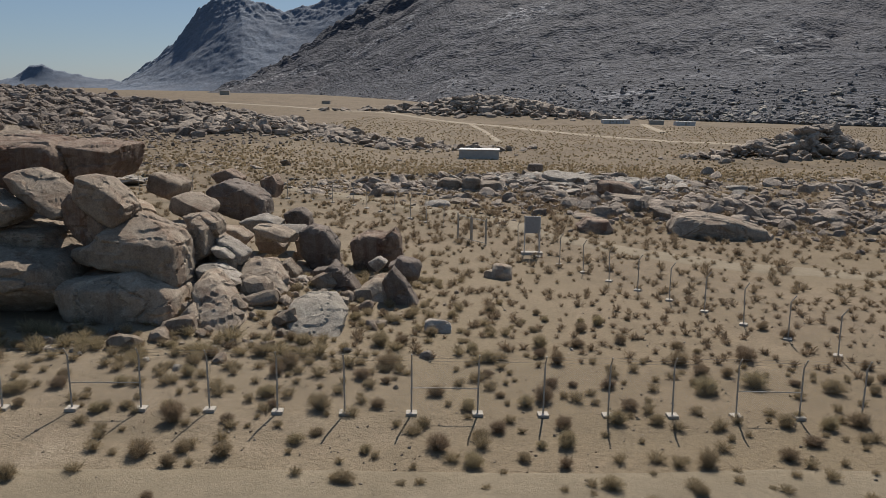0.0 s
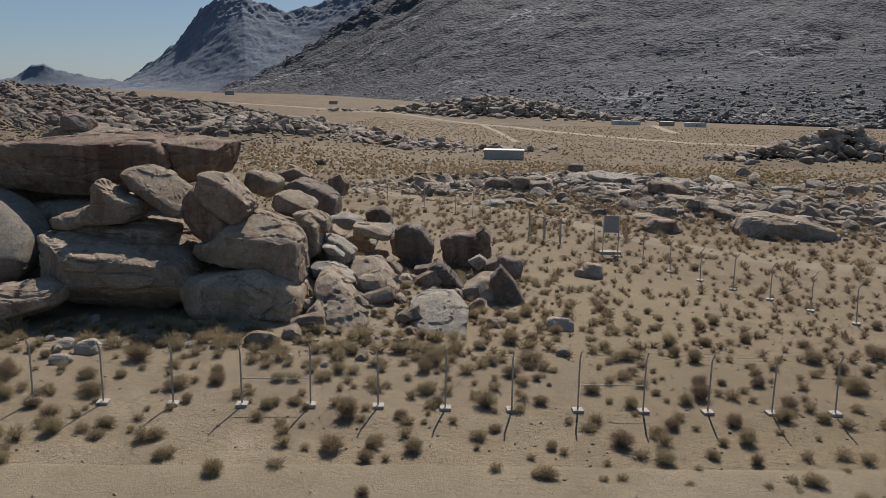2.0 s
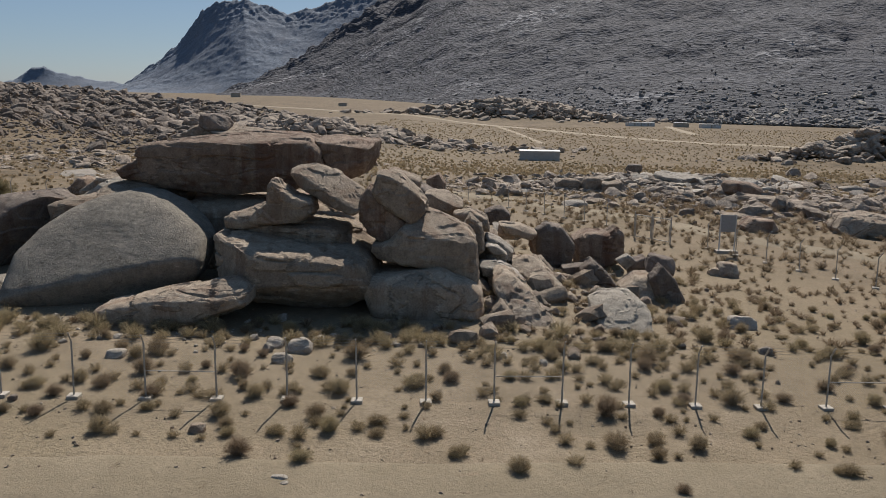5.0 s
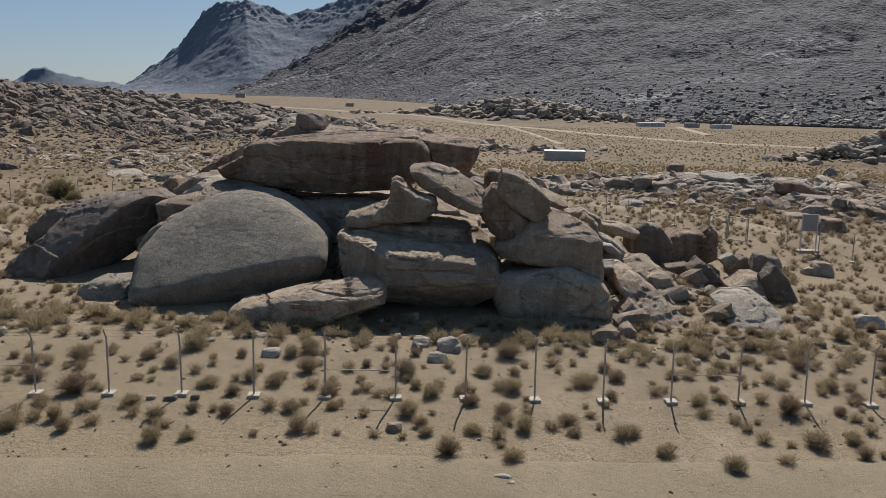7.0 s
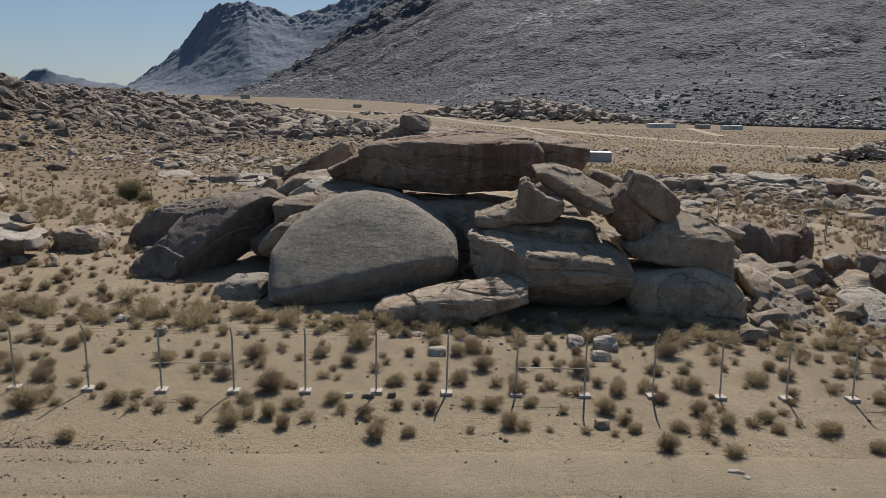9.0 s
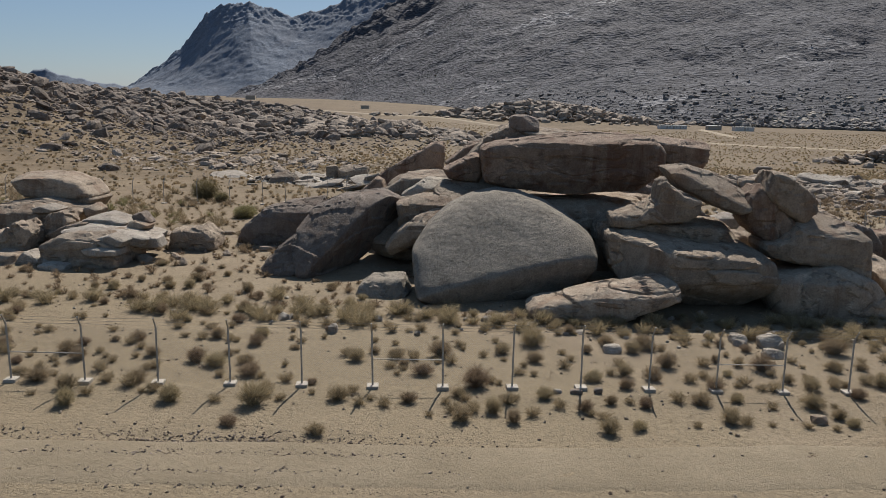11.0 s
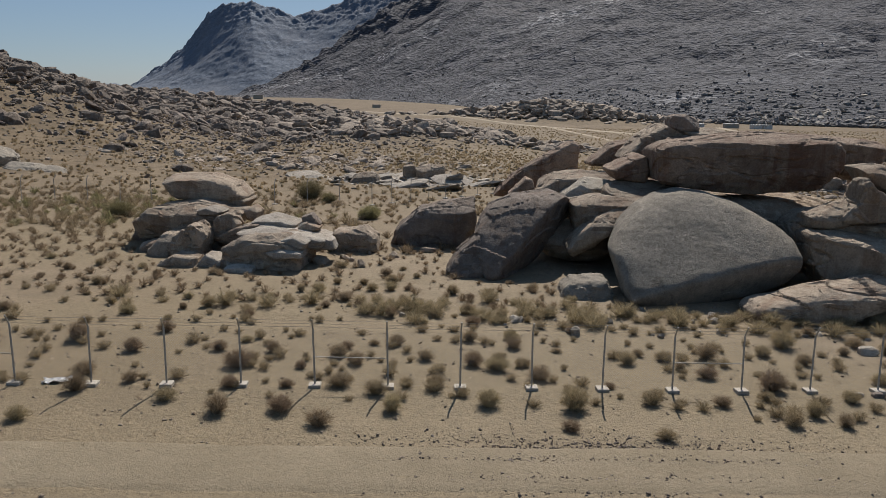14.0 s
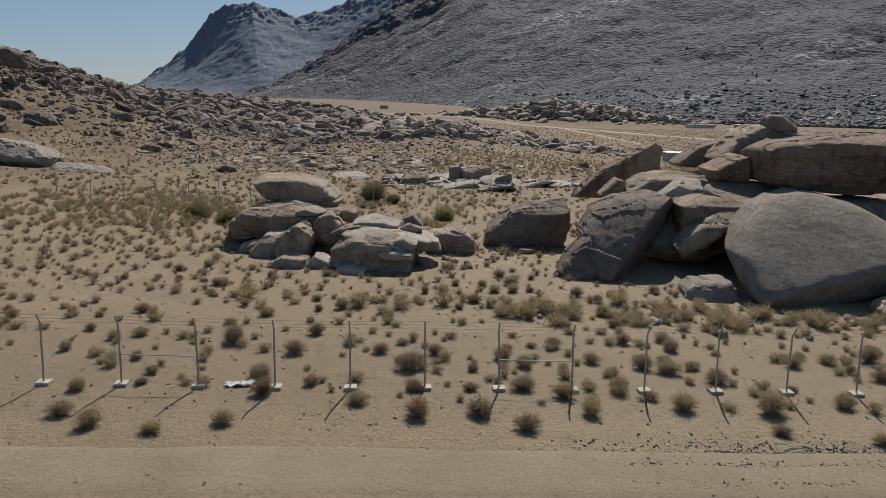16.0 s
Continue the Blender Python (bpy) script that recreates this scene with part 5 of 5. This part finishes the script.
brush("brush_field", "dense tan brush in the shallow hollow", 260, blob(-74, 62, 20, 13), (0.6, 1.7), 37, thin=1)
brush("brush_field", "dry brush among the broken rocks", 800, blob(24, 88, 34, 20), (0.6, 1.6), 38, thin=1)


def tall_bush(x, y, w, h, label):
    tv, tf = tuft(900 + int(abs(x)), 1500, w / 2, h, 1.6)
    ob = mesh_object("bush", tv, tf, GREEN)
    ob.location = (x, y, gz(x, y))
    return tagged(ob, label, "bush", "olive bushes")


for x, y, w, h in ((-61.5, 76.0, 3.0, 2.1), (-59.4, 74.6, 1.6, 0.9), (-73.5, 60.0, 2.2, 1.3), (-70.0, 57.5, 2.4, 0.9), (-64.5, 58.0, 1.8, 0.9), (-54.0, 64.0, 2.2, 1.0)):
    tall_bush(x, y, w, h, "rounded olive-green desert shrub on sand")


def litter(x, y):
    """A torn sheet of plastic, crumpled on the ground."""
    bm = bmesh.new()
    bmesh.ops.create_grid(bm, x_segments=16, y_segments=8, size=0.5)
    for w in bm.verts:
        q = w.co.copy()
        w.co = (q.x * 0.95 + 0.05 * math.sin(q.y * 9), q.y * 0.42, 0.06 + 0.07 * noise.noise(q * 4.1) + 0.05 * noise.noise(q * 9.0) + 0.1 * max(0, q.x) ** 2)
    bmesh.ops.solidify(bm, geom=bm.faces[:], thickness=0.004)
    ob = part("plastic_sheet", bm, WHITE)
    ob.matrix_world = pose(x, y, gz(x, y), 0, 0, 14)
    return tagged(ob, "crumpled white plastic sheet lying by the fence", "litter")


litter(-59.55, 23.85)


# ---- fence ----
def tube(a, b, r, sides=8):
    bm = bmesh.new()
    a, b = Vector(a), Vector(b)
    m = Matrix.Translation((a + b) / 2) @ (b - a).to_track_quat("Z", "Y").to_matrix().to_4x4()
    bmesh.ops.create_cone(bm, cap_ends=True, segments=sides, radius1=r, radius2=r, depth=(b - a).length, matrix=m)
    return bm


def block(size, bevel=0.01, at=(0, 0, 0)):
    bm = bmesh.new()
    bmesh.ops.create_cube(bm, size=1, matrix=Matrix.Translation(at) @ Matrix.Diagonal((*size, 1)))
    if bevel:
        bmesh.ops.bevel(bm, geom=bm.edges[:], offset=bevel, segments=2, affect="EDGES", profile=0.6)
    return bm


POST_H, ARM = 2.08, 0.36


def fence_post():
    root = new("fence_post")
    part("pipe", tube((0, 0, 0.02), (0, 0, POST_H), 0.034), GALVANISED, root, smooth=False)
    part("arm", tube((0, 0, POST_H - 0.02), (0, -0.24, POST_H + ARM), 0.028), GALVANISED, root)
    part("footing", block((0.42, 0.42, 0.16), 0.03, (0, 0, 0.03)), CONCRETE, root, "pale concrete footing block")
    return tagged(root, "grey galvanised fence post with outward-bent top, on concrete footing", "fence post", "fence posts")


FIRST = fence_post()


def chain_link(name, a, b, label):
    """One panel of diamond mesh between two posts, plus its three barbed strands."""
    a, b = Vector(a), Vector(b)
    d = b - a
    L = math.hypot(d.x, d.y)
    ux = Vector((d.x, d.y, 0)) / L
    H, step, w = 1.95, 0.085, 0.0035
    v, f = [], []

    def strip(s0, z0, s1, z1, wide=w):
        k = len(v)
        for s, z in ((s0, z0), (s1, z1)):
            p = a + ux * s
            z += d.z * s / L
            v.extend([(p.x, p.y, a.z + z - wide / 2), (p.x, p.y, a.z + z + wide / 2)])
        f.append((k, k + 2, k + 3, k + 1))
    n = int((L + H) / step)
    for i in range(1, n):
        c = i * step
        s0, s1 = max(0, c - H), min(L, c)
        strip(s0, c - s0 + 0.06, s1, c - s1 + 0.06)
        strip(L - s0, c - s0 + 0.06, L - s1, c - s1 + 0.06)
    root = mesh_object(name, v, f, WIRE)
    return tagged(root, label, "fence mesh", "fence panels")


posts = []
for i in range(-24, 15):
    x = -13.49 + 2.49 * i
    y = 27.62 + 0.088 * (x + 13.49)
    posts.append((x, y, gz(x, y)))
corner = Vector((23.4, 30.6, 0))
gate_side = Vector((4.6, 65.6, 0))
FIRST.matrix_world = pose(*posts[0], 0, 0, 5)
for x, y, z in posts[1:]:
    copy_thing(FIRST, pose(x, y, z, rng.normal(0, 0.7), rng.normal(0, 0.7), 5))


def run_of_posts(corners, gap, turn):
    """Posts at even steps along each stretch of a fence line."""
    out = []
    for a, b in zip(corners, corners[1:]):
        a, b = Vector(a), Vector(b)
        n = max(1, round((b - a).length / gap))
        out += [a.lerp(b, k / n) for k in range(n)]
    out.append(Vector(corners[-1]))
    spots = [(p.x, p.y, gz(p.x, p.y)) for p in out]
    for p in spots:
        copy_thing(FIRST, pose(*p, rng.normal(0, 1.2), rng.normal(0, 1.2), turn))
    return spots


side = run_of_posts(((23.4, 30.6), (4.9, 64.2)), 2.85, 62)
rear = run_of_posts(((-1.6, 74.6), (-12.2, 87.7), (-17.5, 90.5), (-32, 92.0), (-43, 88.0), (-46.5, 84.0), (-55, 73.4), (-64, 71.7), (-88, 66.0)), 2.7, 150)
for a, b in [*zip(posts, posts[1:]), *zip(side, side[1:])]:
    chain_link("chain_link_panel", a, b, "sagging chain-link mesh panel between fence posts")
for k, (a, b) in enumerate(zip(posts, posts[1:])):
    if (k - 24) % 5 == 0:
        bar = part("brace_rail", tube(Vector(a) + Vector((0, 0, 1.06)), Vector(b) + Vector((0, 0, 1.06)), 0.018), GALVANISED)
        tagged(bar, "thin steel brace rail between two fence posts", "fence rail", "brace rails")


def strands(name, line, out, label):
    """Three barbed strands along the bent arms."""
    v, f = [], []
    for h in (0.06, 0.2, 0.34):
        o = Vector(out) * (h / ARM * 0.24)
        for a, b in zip(line, line[1:]):
            a, b = Vector(a) + o, Vector(b) + o
            k = len(v)
            for q, sag in ((a, 0), (a.lerp(b, 0.5), 0.02), (b, 0)):
                z = POST_H + h - sag
                v += [(q.x, q.y, q.z + z - 0.004), (q.x, q.y, q.z + z + 0.004)]
            f += [(k, k + 2, k + 3, k + 1), (k + 2, k + 4, k + 5, k + 3)]
    return tagged(mesh_object(name, v, f, WIRE), label, "barbed wire")


strands("barbed_wire", posts, (0.09, -1, 0), "three barbed wire strands strung on bent post arms")


# ---- gate, sign, buildings ----
def gate():
    root = new("gate")
    a, m, b = Vector((-0.15, 68.8)), Vector((1.05, 67.4)), Vector((2.3, 66.0))
    for p in (a, m, b):
        z = gz(p.x, p.y)
        part("gate_post", tube((p.x, p.y, z - 0.1), (p.x, p.y, z + 2.3), 0.05), GALVANISED, root)
    for p, q in ((a, m), (m, b)):
        d = (q - p).normalized() * 0.12
        p, q = p + d, q - d
        zp, zq = gz(p.x, p.y) + 0.15, gz(q.x, q.y) + 0.15
        leaf = new("gate_leaf")
        leaf.parent = root
        for n, s, e in (("bottom_rail", (p.x, p.y, zp), (q.x, q.y, zq)), ("top_rail", (p.x, p.y, zp + 1.9), (q.x, q.y, zq + 1.9)),
                        ("stile", (p.x, p.y, zp), (p.x, p.y, zp + 1.9)), ("stile", (q.x, q.y, zq), (q.x, q.y, zq + 1.9))):
            part(n, tube(s, e, 0.035), GALVANISED, leaf)
    return tagged(root, "double steel gate frame with open mesh leaves in the fence", "gate")


gate()


def sign():
    root = new("sign_board")
    x, y, z = 5.9, 62.6, gz(5.9, 62.6)
    for dx in (-0.6, 0.6):
        part("leg", block((0.09, 0.09, 3.1), 0.01, (x + dx, y, z + 1.55)), WHITE, root)
    part("panel", block((1.14, 0.05, 1.35), 0.01, (x, y - 0.03, z + 2.4)), SIGN, root, "blank grey metal panel")
    part("footing", block((1.7, 0.7, 0.3), 0.04, (x, y, z + 0.08)), CONCRETE, root, "pale concrete footing")
    return tagged(root, "grey sign board on two white legs beside the gate", "sign")


sign()


def shed(x, y, w, d, h, turn, label, roof=WHITE, wall=WHITE, name="shed", doors=1):
    root = new(name)
    z = gz(x, y)
    root.matrix_world = pose(x, y, z, 0, 0, turn)
    part("wall", block((w, d, h + 0.6), 0.03, (0, 0, h / 2 - 0.3)), wall, root)
    part("roof", block((w + 0.3, d + 0.3, 0.16), 0.03, (0, 0, h + 0.08)), roof, root)
    for k in range(doors):
        u = w * ((k + 1) / (doors + 1) - 0.5)
        part("door", block((0.9, 0.08, min(2.0, h * 0.85)), 0.01, (u, -d / 2 - 0.02, min(1.0, h * 0.42))), SHADE, root, "dull brown metal door")
        part("window", block((1.0, 0.06, 0.7), 0.01, (u + 1.7, -d / 2 - 0.02, h * 0.6)), GALVANISED, root)
    return tagged(root, label, "building")


shed(2.6, 202, 10.0, 6.0, 2.2, -3, "low white-roofed portable cabin on the stony plain", name="cabin", wall=CABIN, doors=0)
shed(86, 482, 16, 7, 2.1, 3, "far low white house at the mountain foot", name="house", doors=3)
shed(109, 476, 8, 6, 2.4, -4, "far low pale house beside a compound wall", name="house", wall=SHADE, doors=2)
shed(123, 466, 11, 6, 2.3, 2, "far low white house at the mountain foot", name="house", doors=1)
shed(-318, 1010, 12, 8, 5.0, 8, "small brown hut on the distant plain", name="hut", wall=SHADE, roof=SHADE)
shed(-128, 690, 7, 5, 2.6, 0, "small brown hut on the distant plain", name="hut", wall=SHADE, roof=SHADE)


# ---- dirt tracks ----
def along_fence(off, x0=-110, x1=60):
    return [(x, 27.62 + 0.088 * (x + 13.49) + off) for x in np.linspace(x0, x1, 8)]


track("dirt_track", along_fence(-6.0), 3.4, "packed pale dirt track with faint wheel ruts")
track("dirt_track", along_fence(-9.6), 1.6, "packed pale dirt track with faint wheel ruts")
track("dirt_track", [(60, 50), (32, 58.9), (21.4, 60.9), (13.6, 65.9), (8.4, 71.2), (3.6, 78.5), (-2.2, 84), (-8, 90), (-15.2, 95.5), (-24, 102)], 4.2, "pale worn dirt track outside the fence")
track("dirt_road", [(170, 205), (120, 262), (90, 290), (75, 297), (53, 333), (33, 375), (14, 420), (-15, 466), (-50, 500), (-80, 515), (-140, 600), (-228, 693)], 8, "pale graded dirt road crossing the plain", 0.07, FAR_TRACK)
track("dirt_road", [(10, 277), (5.5, 364), (-1.7, 446)], 3, "faint wheel track across the plain", 0.08, FAR_TRACK)
track("dirt_road", [(89.7, 375), (97, 446), (100, 470)], 5, "pale side track to the far houses", 0.12, FAR_TRACK)
